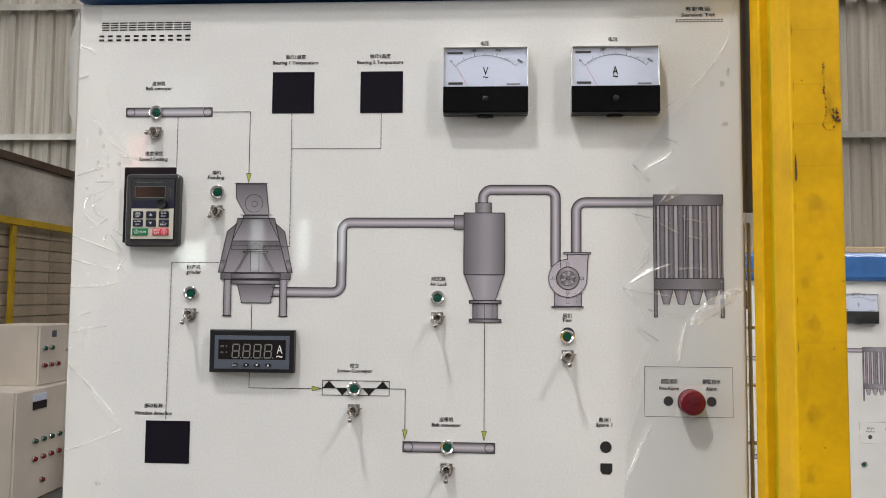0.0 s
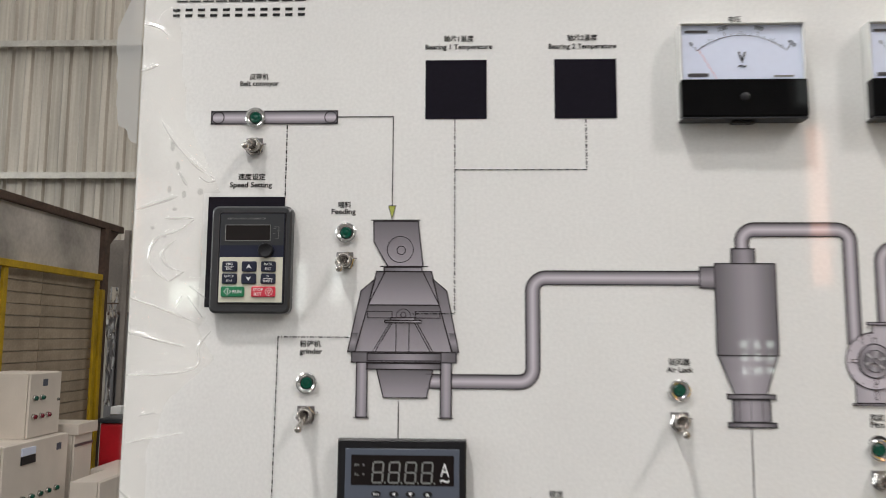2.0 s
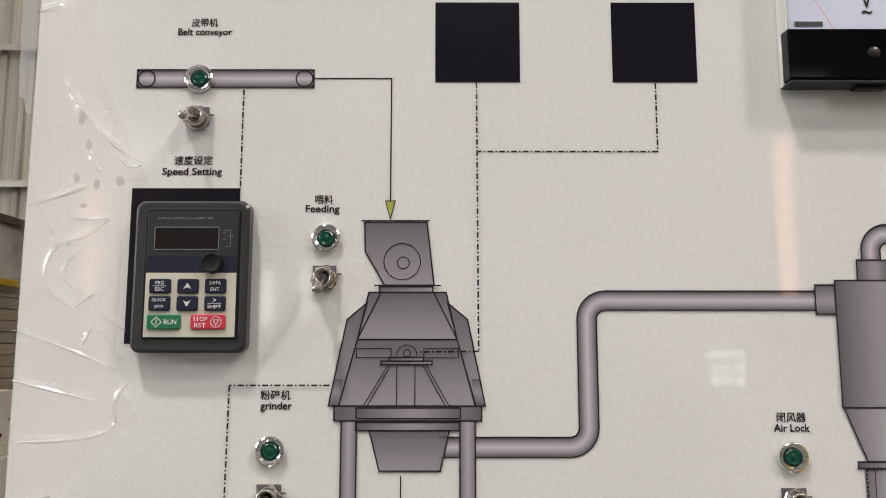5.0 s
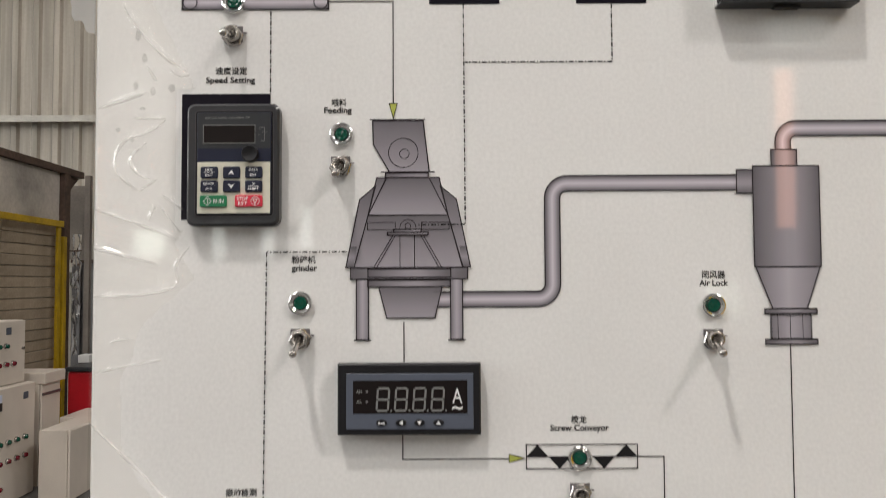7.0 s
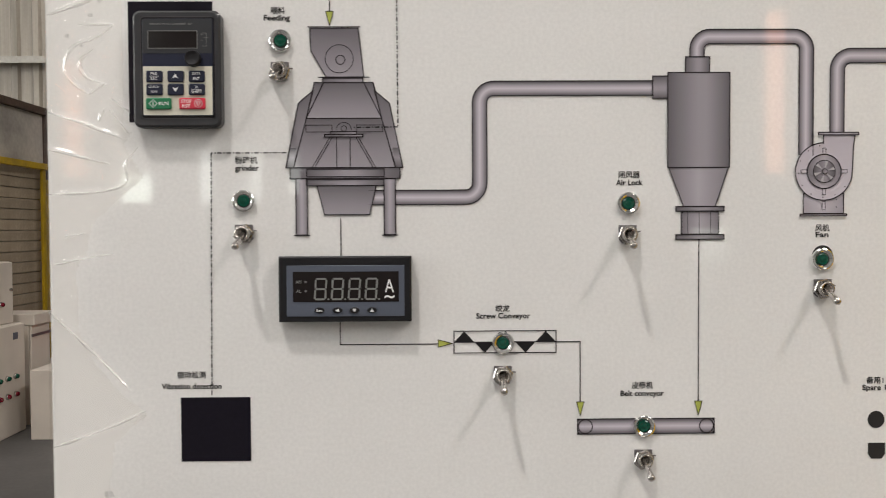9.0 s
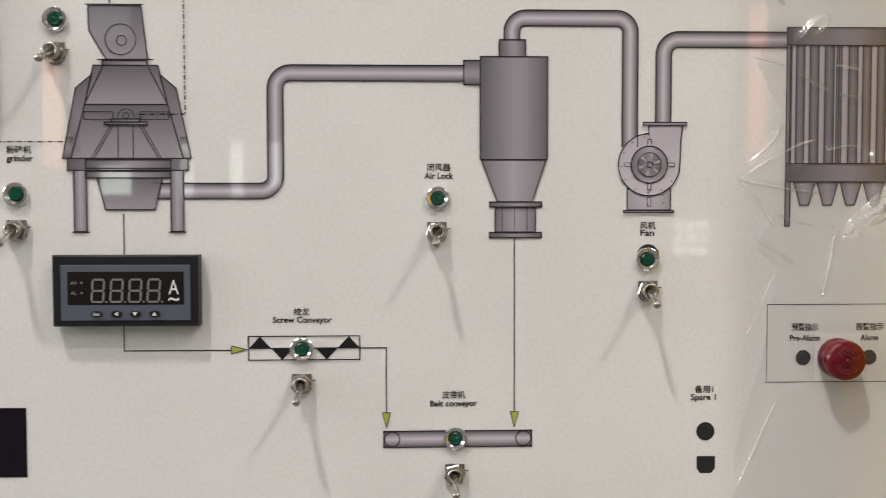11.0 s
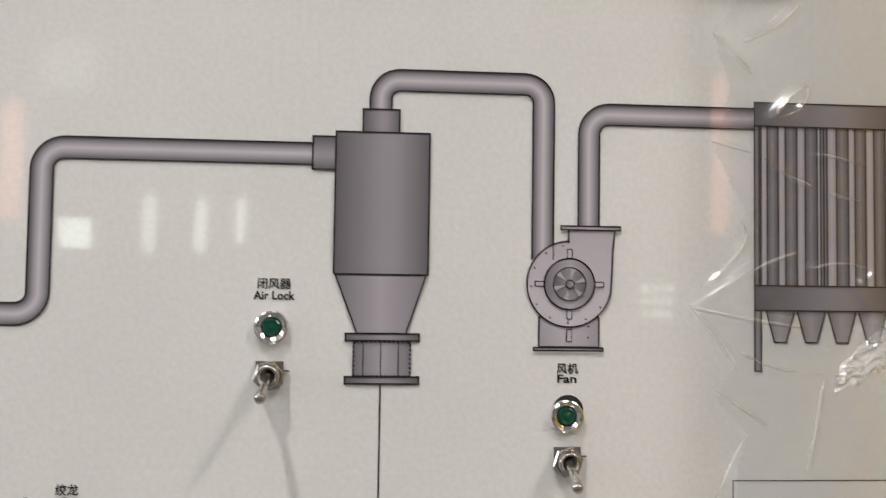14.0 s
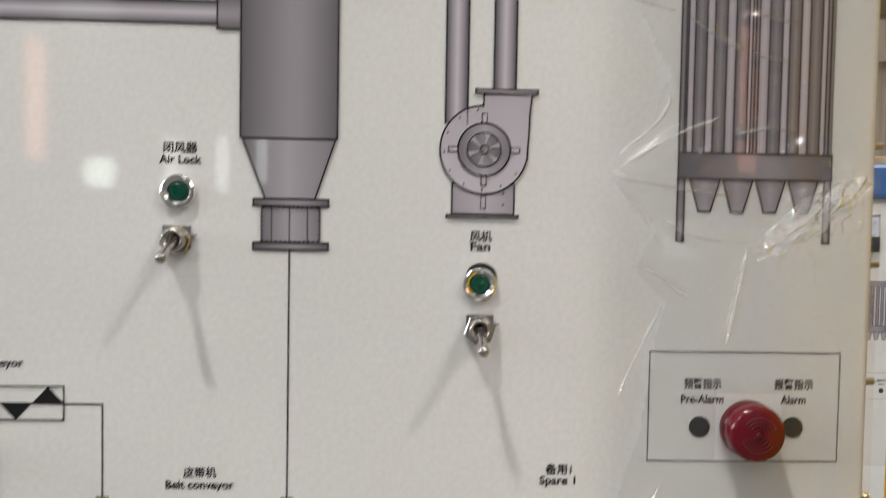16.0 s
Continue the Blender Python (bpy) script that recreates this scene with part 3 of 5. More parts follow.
door = part("front_panel", boxed(X0, X1, 0.0, 0.02, ZB, ZT, 0.0035, 3), PANEL, cabinet, "glossy white lacquered door")
part("top_cover", boxed(X0 - 0.006, X1 + 0.004, -0.014, 0.43, ZT + 0.003, ZT + 0.075, 0.01), BLUE, cabinet, "dark blue plastic-wrapped top")

Y1, Y2, Y3, LW = -0.0003, -0.0006, -0.0009, 0.00075


def ink(name, draw, material=INK_LINE):
    bm = bmesh.new()
    draw(bm)
    return part(name, bm, material, door)


# belt conveyors
def belt_print(xa, xb, z, h):
    r = h / 2 - 0.0004
    part("printed_belt", flat(bmesh.new(), rect(xa, xb, z - h / 2, z + h / 2), Y1, "z"), PIPE, door)
    bm = stroke(bmesh.new(), rect(xa, xb, z - h / 2, z + h / 2), LW, Y2, True)
    for cx in (xa + r + 0.0006, xb - r - 0.0006):
        stroke(bm, disc(cx, z, r, 24), LW, Y2, True)
    for sx, cx in ((1, xa), (-1, xb)):
        for sz in (1, -1):
            zz = z + sz * h / 2
            flat(bm, [(cx, zz), (cx + sx * 0.002, zz), (cx, zz - sz * 0.002)], Y2)
    part("printed_outline", bm, INK_LINE, door)


belt_print(-0.3765, -0.2745, 1.7225, 0.0105)
belt_print(-0.0485, 0.0535, 1.3445, 0.0112)


def arrow_print(x, z, dx, dz, length=0.0105, half=0.0028):
    """A lime arrow head with its tip at x, z."""
    bx, bz = x - dx * length, z - dz * length
    tri = [(x, z), (bx - dz * half, bz + dx * half), (bx + dz * half, bz - dx * half)]
    part("printed_arrow", flat(bmesh.new(), tri, Y1), INK_LIME, door)
    part("printed_outline", stroke(bmesh.new(), tri, 0.0005, Y2, True), INK_LINE, door)


arrow_print(-0.2297, 1.6402, 0, -1)
arrow_print(-0.1412, 1.4072, 1, 0)
arrow_print(-0.0465, 1.3525, 0, -1)
arrow_print(0.0415, 1.3525, 0, -1)
ink("flow_line", lambda b: stroke(b, [(-0.2745, 1.7227), (-0.2297, 1.7227), (-0.2297, 1.6507)], LW, Y1))
ink("flow_line", lambda b: stroke(b, [(-0.2228, 1.4995), (-0.2228, 1.4705)], LW, Y1))
ink("flow_line", lambda b: stroke(b, [(-0.2238, 1.425), (-0.2238, 1.4068), (-0.1517, 1.4068)], LW, Y1))
ink("flow_line", lambda b: stroke(b, [(-0.0645, 1.4078), (-0.0465, 1.4078), (-0.0465, 1.363)], LW, Y1))
ink("flow_line", lambda b: stroke(b, [(0.0415, 1.483), (0.0415, 1.363)], LW, Y1))
DW = 0.00095
ink("signal_line", lambda b: dashed(b, [(-0.3148, 1.716), (-0.3148, 1.6585)], DW, Y1), INK)
ink("signal_line", lambda b: dashed(b, [(-0.1808, 1.72), (-0.1804, 1.5665), (-0.2125, 1.5662)], DW, Y3 - 0.0006), INK)
ink("signal_line", lambda b: dashed(b, [(-0.0775, 1.72), (-0.0775, 1.6795), (-0.18, 1.6795)], DW, Y1), INK)
ink("signal_line", lambda b: dashed(b, [(-0.262, 1.548), (-0.3168, 1.548), (-0.3185, 1.3705)], DW, Y3), INK)
for a in ((-0.2045, -0.1555, 1.7205, 1.769), (-0.102, -0.053, 1.7205, 1.769), (-0.3415, -0.2903, 1.321, 1.3685), (-0.376, -0.3147, 1.5705, 1.658)):
    part("black_cutout_square", flat(bmesh.new(), rect(*a), Y1), CUT, door)

# screw conveyor
ink("screw_frame", lambda b: (stroke(b, rect(-0.14, -0.0645, 1.4, 1.4162), LW, Y2, True), stroke(b, [(-0.14, 1.408), (-0.0645, 1.408)], LW, Y2)))


SW = (0.14 - 0.0645) / 5
for i in range(5):
    ink("screw_blade", lambda b, i=i: flat(b, [(-0.14 + i * SW, 1.408), (-0.14 + (i + 1) * SW, 1.408), (-0.14 + (i + 0.5) * SW, 1.408 + (0.0081 if i % 2 == 0 else -0.0081))], Y1), INK)

# pipes
for pts, w, r in (([(-0.202, 1.515), (-0.1205, 1.515), (-0.1205, 1.5945), (0.0075, 1.5945)], 0.0106, 0.0105),
                  ([(0.0395, 1.6165), (0.0395, 1.632), (0.1205, 1.632), (0.1205, 1.545)], 0.0106, 0.0095),
                  ([(0.1435, 1.5615), (0.1435, 1.618), (0.2285, 1.618)], 0.0106, 0.0105)):
    f, l = bmesh.new(), bmesh.new()
    pipe_print(f, l, pts, w, r, Y1, LW)
    part("printed_pipe", f, PIPE, door)
    part("printed_outline", l, INK_LINE, door)


def shape(name, pts, material, y=Y2, axis="x", lw=LW):
    part(name, flat(bmesh.new(), pts, y, axis), material, door)
    part("printed_outline", stroke(bmesh.new(), pts, lw, y - 0.0002, True), INK_LINE, door)


# grinder
shape("printed_hopper", [(-0.244, 1.6385), (-0.2435, 1.622), (-0.2325, 1.603), (-0.205, 1.603), (-0.209, 1.6385)], BODY, Y2, "z")
ink("printed_flange", lambda b: stroke(b, [(-0.2455, 1.6393), (-0.2078, 1.6393)], 0.0008, Y3))
ink("printed_flange", lambda b: stroke(b, [(-0.238, 1.6028), (-0.2015, 1.6028)], 0.0008, Y3))
ink("printed_circle", lambda b: stroke(b, disc(-0.2228, 1.6162, 0.0102, 36), 0.0005, Y3, True))
ink("printed_circle", lambda b: stroke(b, disc(-0.2221, 1.6155, 0.0033, 20), 0.0005, Y3, True))
shape("printed_neck", rect(-0.2352, -0.2057, 1.5988, 1.6022), BODY)
for s in (-1, 1):
    c = -0.2197
    shape("printed_wing", [(c + s * 0.0222, 1.5933), (c + s * 0.0333, 1.584), (c + s * 0.0428, 1.537), (c + s * 0.0372, 1.537), (c + s * 0.0275, 1.573)], BODY, Y2, "z")
    part("printed_wing_foot", flat(bmesh.new(), [(c + s * 0.0398, 1.5515), (c + s * 0.0352, 1.5515), (c + s * 0.0375, 1.5372), (c + s * 0.0427, 1.5372)], Y2 - 0.0001, "z"), TUBE, door)
    shape("printed_shoulder", [(c + s * 0.0215, 1.599), (c + s * 0.0145, 1.599), (c + s * 0.0275, 1.573)], BODY, Y2 - 0.0001, "z")
shape("printed_hood", [(-0.2345, 1.599), (-0.2052, 1.599), (-0.1922, 1.573), (-0.2472, 1.573)], BODY, Y2 - 0.00015, "z")
shape("printed_housing", [(-0.2472, 1.573), (-0.1922, 1.573), (-0.182, 1.537), (-0.2568, 1.537)], BODY, Y2 - 0.00015, "z")
YB = Y3 - 0.0003
for xa in (-0.2475, -0.2105):
    ink("printed_slot", lambda b, xa=xa: stroke(b, rect(xa, xa + 0.019, 1.563, 1.568), 0.0005, YB, True))
ink("printed_circle", lambda b: stroke(b, disc(-0.2198, 1.5655, 0.002, 16), 0.0005, YB, True))
ink("printed_bearing_arc", lambda b: stroke(b, [(-0.2198 + 0.0055 * math.cos(k * math.pi / 12), 1.5645 + 0.0055 * math.sin(k * math.pi / 12)) for k in range(13)], 0.0005, YB))
shape("printed_bearing_shelf", rect(-0.234, -0.206, 1.5593, 1.5612), BODY, Y3 - 0.0003)
shape("printed_bearing_block", rect(-0.2296, -0.2108, 1.5612, 1.5632), BODY, Y3 - 0.0003)
for xa, xb in ((-0.2302, -0.2432), (-0.2285, -0.2412), (-0.2092, -0.1968), (-0.211, -0.1988), (-0.2253, -0.2253), (-0.2153, -0.2153)):
    ink("printed_strut", lambda b, xa=xa, xb=xb: stroke(b, [(xa, 1.559), (xb, 1.5372)], 0.0005, YB))
shape("printed_base", rect(-0.2593, -0.179, 1.529, 1.537), DRUM, Y2 - 0.0001)
shape("printed_beam", rect(-0.2473, -0.1905, 1.5303, 1.536), DRUM, Y3)
shape("printed_underframe", rect(-0.2475, -0.191, 1.5238, 1.5283), DRUM, Y2)
shape("printed_trough", [(-0.24, 1.5238), (-0.1965, 1.5238), (-0.2015, 1.5025), (-0.2345, 1.5025)], BODY, Y2, "z")
for xa in (-0.2553, -0.1908):
    shape("printed_leg", rect(xa, xa + 0.0083, 1.4878, 1.529), CONE, Y2 - 0.0001)
    ink("printed_foot", lambda b, xa=xa: stroke(b, [(xa - 0.0014, 1.4874), (xa + 0.0097, 1.4874)], 0.0008, Y3))

# cyclone and air lock
shape("printed_inlet", rect(0.0068, 0.018, 1.587, 1.6032), DRUM, Y2, "z")
shape("printed_outlet", rect(0.031, 0.0488, 1.6058, 1.6172), DRUM)
shape("printed_cyclone", rect(0.018, 0.0638, 1.5362, 1.6058), DRUM, Y2 - 0.0001)
shape("printed_cone", [(0.0188, 1.536), (0.063, 1.536), (0.0535, 1.5075), (0.0298, 1.5075)], CONE, Y2)
shape("printed_flange", rect(0.0243, 0.06, 1.504, 1.5074), DRUM, Y2, lw=0.0008)
shape("printed_flange", rect(0.0243, 0.06, 1.4832, 1.4866), DRUM, Y2, lw=0.0008)
part("printed_air_lock", flat(bmesh.new(), rect(0.0278, 0.0562, 1.4866, 1.504), Y1, "x"), CONE, door)
ink("printed_air_lock_edge", lambda b: dashed(b, [(0.0284, 1.487), (0.0284, 1.5025), (0.0294, 1.5036), (0.0548, 1.5036), (0.0558, 1.5025), (0.0558, 1.487), (0.0284, 1.487)], 0.001, Y3 - 0.0003, (0.0013, 0.0009, 0.0013, 0.0009)), INK)
for x in (0.033, 0.0415, 0.05):
    ink("printed_air_lock_rib", lambda b, x=x: stroke(b, [(x, 1.487), (x, 1.5035)], 0.0004, Y3))

# fan
FX, FZ = 0.134, 1.5328
vol = [(0.1335, 1.5598), (0.1335, 1.5535)] + [(FX + (0.0212 - 0.0) * math.cos(a), FZ + 0.0212 * math.sin(a)) for a in [radians(92 + 8.6 * k) for k in range(31)]] + [(0.1555, 1.541), (0.1558, 1.55), (0.1568, 1.5598)]
shape("printed_fan_base", rect(0.119, 0.149, 1.5018, 1.5165), FAN_BASE, Y1)
shape("printed_fan_casing", vol, FANP, Y2, "z")
shape("printed_fan_flange", rect(0.1295, 0.1595, 1.5597, 1.5616), FAN_BASE, Y3)
shape("printed_fan_foot", rect(0.1163, 0.151, 1.5, 1.5014), FAN_BASE, Y3)
shape("printed_fan_ring", disc(FX, FZ, 0.0126, 40), CONE, Y3)
shape("printed_fan_wheel", disc(FX, FZ, 0.0082, 32), TUBE, Y3 - 0.0003, lw=0.0004)
BLADE = mat("fan_blade_ink", (0.36, 0.35, 0.37), 0.35)
for k in range(6):
    a = k * math.pi / 3 + 0.3
    ink("printed_fan_blade", lambda b, a=a: flat(b, [(FX + r * math.cos(a + d), FZ + r * math.sin(a + d)) for r, d in ((0.0018, 0), (0.0078, -0.16), (0.0078, 0.16))], Y3 - 0.0006), BLADE)
shape("printed_fan_hub", disc(FX, FZ, 0.002, 18), BODY, Y3 - 0.0009, lw=0.0004)
for k in range(4):
    a = k * math.pi / 2
    ca, sa = round(math.cos(a)), round(math.sin(a))
    p, q = 0.0128, 0.0172
    shape("printed_fan_tab", [(FX + ca * p - sa * 0.0012, FZ + sa * p + ca * 0.0012), (FX + ca * p + sa * 0.0012, FZ + sa * p - ca * 0.0012), (FX + ca * q + sa * 0.0012, FZ + sa * q - ca * 0.0012), (FX + ca * q - sa * 0.0012, FZ + sa * q + ca * 0.0012)], FANP, Y3, lw=0.0004)
shape("printed_fan_tab", rect(FX - 0.0012, FX + 0.0012, 1.5045, 1.5105), FANP, Y2, lw=0.0004)

for x, z in ((0.1437, 1.512), (0.1437, 1.5065)):
    part("printed_dot", flat(bmesh.new(), disc(x, z, 0.0005, 10), Y2), INK_LINE, door)
for k in range(9):
    a = radians(100 + 28 * k)
    part("printed_bolt", flat(bmesh.new(), disc(FX + 0.0192 * math.cos(a), FZ + 0.0192 * math.sin(a), 0.0005, 8), Y3), INK_GREY, door)

# dust collector
DX = 0.2287
shape("printed_header", rect(DX, 0.3047, 1.6145, 1.6265), DRUM, Y2)
for k, (a, b, dark) in enumerate(((0, 9, 1), (9, 12, 1), (12, 23, 0), (23, 43, 1), (43, 56, 0), (56, 77, 1), (77, 92, 0), (92, 114, 1), (114, 120, 0), (120, 126, 1), (126, 132, 1), (132, 149, 0), (149, 171, 1), (171, 183, 0), (183, 203, 1), (203, 218, 0), (218, 239, 1), (239, 248, 0), (248, 255, 1), (255, 262, 1))):
    xa, xb = DX + a * 0.00029, DX + b * 0.00029
    part("printed_tube", flat(bmesh.new(), rect(xa, xb, 1.5335, 1.6145), Y1), TUBE if dark else GAP, door)
    ink("printed_tube_edge", lambda m, xa=xa: stroke(m, [(xa, 1.5335), (xa, 1.6145)], 0.0007, Y2))
shape("printed_bottom_band", rect(DX, 0.3047, 1.521, 1.5335), DRUM, Y2)
for xa in (DX, 0.3012):
    shape("printed_collector_leg", rect(xa, xa + 0.0035, 1.4905, 1.521), TUBE, Y1)
for k in range(4):
    xa = 0.2345 + k * 0.0162
    shape("printed_dust_hopper", [(xa, 1.521), (xa + 0.0152, 1.521), (xa + 0.0106, 1.505), (xa + 0.0046, 1.505)], CONE, Y1)

# alarm frame, spare openings, lettering
ink("alarm_frame", lambda b: stroke(b, rect(0.2175, 0.3127, 1.382, 1.4362), 0.0005, Y1, True), INK)
for x, z, r in ((0.2432, 1.399, 0.0053), (0.2898, 1.399, 0.0053), (0.175, 1.348, 0.0064), (0.1338, 1.4705, 0.0078)):
    part("drilled_hole", flat(bmesh.new(), disc(x, z, r), Y1), HOLE, door)
part("drilled_hole", flat(bmesh.new(), [(0.169, 1.3305), (0.169, 1.322), (0.1715, 1.3185), (0.1795, 1.3185), (0.182, 1.322), (0.182, 1.3305)], Y1), HOLE, door)

for body, x, z, w in (("Belt conveyor", -0.3385, 1.7506, 0.0315), ("皮带机", -0.339, 1.7565, 0.0155), ("Speed Setting", -0.3425, 1.6675, 0.034), ("速度设定", -0.342, 1.6742, 0.022),
                         ("Feeding", -0.268, 1.646, 0.0192), ("喂料", -0.2672, 1.6515, 0.0102), ("grinder", -0.291, 1.5368, 0.0175), ("粉碎机", -0.2915, 1.5428, 0.0165),
                         ("Air Lock", -0.0102, 1.5253, 0.0198), ("闭风器", -0.0102, 1.531, 0.016), ("Fan", 0.1332, 1.4862, 0.0096), ("风机", 0.1334, 1.4912, 0.0108),
                         ("Screw Conveyor", -0.1035, 1.4272, 0.04), ("绞龙", -0.104, 1.433, 0.0106), ("Belt conveyor", -0.0003, 1.3688, 0.0325), ("皮带机", -0.0003, 1.375, 0.0158),
                         ("Spare 1", 0.1733, 1.3718, 0.0178), ("备用1", 0.1738, 1.3775, 0.0128), ("Pre-Alarm", 0.2442, 1.4128, 0.0212), ("预警指示", 0.2442, 1.4205, 0.0186),
                         ("Alarm", 0.2898, 1.4128, 0.0126), ("报警指示", 0.2898, 1.4205, 0.0196), ("Bearing 1 Temperature", -0.178, 1.7798, 0.0535), ("轴承1温度", -0.178, 1.7868, 0.024),
                         ("Bearing 2 Temperature", -0.0795, 1.7795, 0.0535), ("轴承2温度", -0.0795, 1.7868, 0.024), ("Vibration detection", -0.3335, 1.3768, 0.044), ("振动检测", -0.3335, 1.3852, 0.021),
                         ("电压", 0.0408, 1.8005, 0.0096), ("电流", 0.1855, 1.804, 0.0102), ("客服电话:", 0.281, 1.838, 0.029), ("Service Tel:", 0.281, 1.8312, 0.038)):
    tall = 0.0054 if not body.isascii() else 0.0055 if any(c in "gpqyj" for c in body) else 0.0042
    lettering(body, x, z - (0.0004 if tall == 0.0055 else 0.0), w, tall, Y1, INK, door, name="printed_lettering")


def word_bar(name, xa, xb, z, h, count, gap=0.25, strokes=1, material=INK):
    """A row of plain blocks, each of one or more level bars, where the writing is not set in letters."""
    w = (xb - xa) / count
    for i in range(count):
        bm, dz = bmesh.new(), h / (2 * strokes - 1)
        for k in range(strokes):
            z0 = z - h / 2 + 2 * k * dz
            flat(bm, rect(xa + i * w + w * gap / 2, xa + (i + 1) * w - w * gap / 2, z0, z0 + dz), Y1)
        part(name, bm, material, door)


word_bar("printed_mark", -0.4105, -0.302, 1.825, 0.0098, 10, 0.16, 4)
word_bar("printed_mark", -0.4145, -0.301, 1.811, 0.0072, 11, 0.42, 2)
word_bar("printed_bar", 0.255, 0.309, 1.8245, 0.0036, 14, 0.35, 2)

# ---- instruments on the door ----


def analogue_meter(name, label, x0, x1, z0, z1, unit, numbers, place_x=0.0):
    w, h, d = x1 - x0, z1 - z0, 0.014
    ob = thing(name, label, "panel meter", ((x0 + x1) / 2, 0, z0))
    hw, zc = w / 2, h * 0.395
    part("housing", boxed(-hw, hw, -0.006, -0.0008, 0, h, 0.0012), CLEAR, ob)
    bm = boxed(-hw + 0.0014, hw - 0.0014, -d + 0.003, -0.006, zc, h - 0.0014)
    part("dial", bm, DIAL, ob, "white scale card")
    bm = bmesh.new()
    for a in ((-hw, -hw + 0.0013, zc, h), (hw - 0.0013, hw, zc, h), (-hw + 0.0013, hw - 0.0013, h - 0.0013, h)):
        box(bm, a[0], a[1], -d, -0.0055, a[2], a[3], 0.0006, 1)
    part("bezel", bm, CLEAR, ob, "clear acrylic edge")
    part("lower_cover", boxed(-hw, hw, -d - 0.0008, -0.0055, 0.0014, zc + 0.0008, 0.0012), BLACK_GLOSS, ob, "glossy black cover")
    part("lip", boxed(-hw + 0.0004, hw - 0.0004, -d, -0.001, -0.0004, 0.0013, 0.0004, 1), DARK_GREY, ob)
    part("screw", boxed(-0.009, 0.009, -d + 0.004, -0.004, -0.0026, -0.0008, 0.0006, 1), BLACK, ob)
    part("top_clip", boxed(-0.009, 0.009, -0.0042, -0.001, h - 0.0004, h + 0.0014), BLACK, ob)
    part("adjuster", lathe(bmesh.new(), [(0.0035, 0), (0.0035, 0.0006), (0.003, 0.001), (0, 0.001)], 20, Matrix.Translation((0, -d - 0.0006, zc * 0.55))), BLACK, ob)
    y = -d + 0.0026
    cz, r = h - 0.066 * h / 0.08, 0.0535
    bm = bmesh.new()
    a0 = math.asin(0.034 / r)
    pts = [(r * math.sin(-a0 + 2 * a0 * i / 40), cz + r * math.cos(-a0 + 2 * a0 * i / 40)) for i in range(41)]
    stroke(bm, pts, 0.0004, y)
    for i in range(31):
        a = -a0 + 2 * a0 * i / 30
        ln = 0.0042 if i % 10 == 0 else 0.003 if i % 5 == 0 else 0.0016
        if i % 10 and i % 5 and i % 2:
            continue
        stroke(bm, [(r * math.sin(a), cz + r * math.cos(a)), ((r + ln) * math.sin(a), cz + (r + ln) * math.cos(a))], 0.0004, y)
    part("scale", bm, INK, ob)
    for i, s in enumerate(numbers):
        a = -a0 + 2 * a0 * i / 3
        rr = r + 0.0072
        part("numeral", text_bm(s, rr * math.sin(a), cz + rr * math.cos(a), 0.0022 * len(s), 0.0032, y, -a), INK, ob)
    part("unit_letter", text_bm(unit, 0.0, zc + h * 0.245, 0.0062, 0.0092, y), INK, ob)
    part("unit_wave", text_bm("~", 0.0, zc + h * 0.155, 0.006, 0.0021, y), INK, ob)
    bm = bmesh.new()
    flat(bm, rect(-hw + 0.006, -hw + 0.022, zc + 0.0035, zc + 0.0062), y)
    part("maker_bar", bm, INK_GREY, ob)
    part("type_bar", flat(bmesh.new(), rect(-hw + 0.0045, -hw + 0.022, h - 0.0075, h - 0.0055), y), INK_GREY, ob)
    part("note_bar", flat(bmesh.new(), rect(hw - 0.024, hw - 0.009, zc + 0.003, zc + 0.0045), y), SEGMENT, ob)
    part("needle", stroke(bmesh.new(), [(-0.033, cz + 0.0415), (-0.0195, zc + 0.0006)], 0.0004, y - 0.0006), NEEDLE, ob, "red needle at zero")
    return ob


volt = analogue_meter("voltmeter", "square analogue voltmeter with white dial and black cover", -0.0063, 0.0892, 1.716, 1.7925, "V", ("0", "150", "300", "450"))
amp = analogue_meter("ammeter", "square analogue ammeter with white dial and black cover", 0.1373, 0.2346, 1.716, 1.7925, "A", ("0", "200", "400", "600"))


def rounded(x0, x1, z0, z1, r, n=5):
    pts = []
    for cx, cz, a in ((x1 - r, z1 - r, 0), (x0 + r, z1 - r, 90), (x0 + r, z0 + r, 180), (x1 - r, z0 + r, 270)):
        pts += [(cx + r * math.cos(radians(a + 90 * i / n)), cz + r * math.sin(radians(a + 90 * i / n))) for i in range(n + 1)]
    return pts


def slab(bm, pts, y0, y1, chamfer=0.0):
    """A plate with the outline pts between y0 (back) and y1 (front)."""
    cx, cz = sum(p[0] for p in pts) / len(pts), sum(p[1] for p in pts) / len(pts)
    hx, hz = max(abs(p[0] - cx) for p in pts), max(abs(p[1] - cz) for p in pts)
    k = lambda p: (cx + (p[0] - cx) * (1 - chamfer / hx), cz + (p[1] - cz) * (1 - chamfer / hz))
    rings = [[bm.verts.new((x, y0, z)) for x, z in pts], [bm.verts.new((x, y1 + chamfer, z)) for x, z in pts]]
    if chamfer:
        rings.append([bm.verts.new((k(p)[0], y1, k(p)[1])) for p in pts])
    for a, b in zip(rings, rings[1:]):
        for i in range(len(pts)):
            j = (i + 1) % len(pts)
            bm.faces.new((a[i], a[j], b[j], b[i]))
    bm.faces.new(rings[-1])
    bm.faces.new(rings[0])
    bmesh.ops.recalc_face_normals(bm, faces=bm.faces)
    return bm


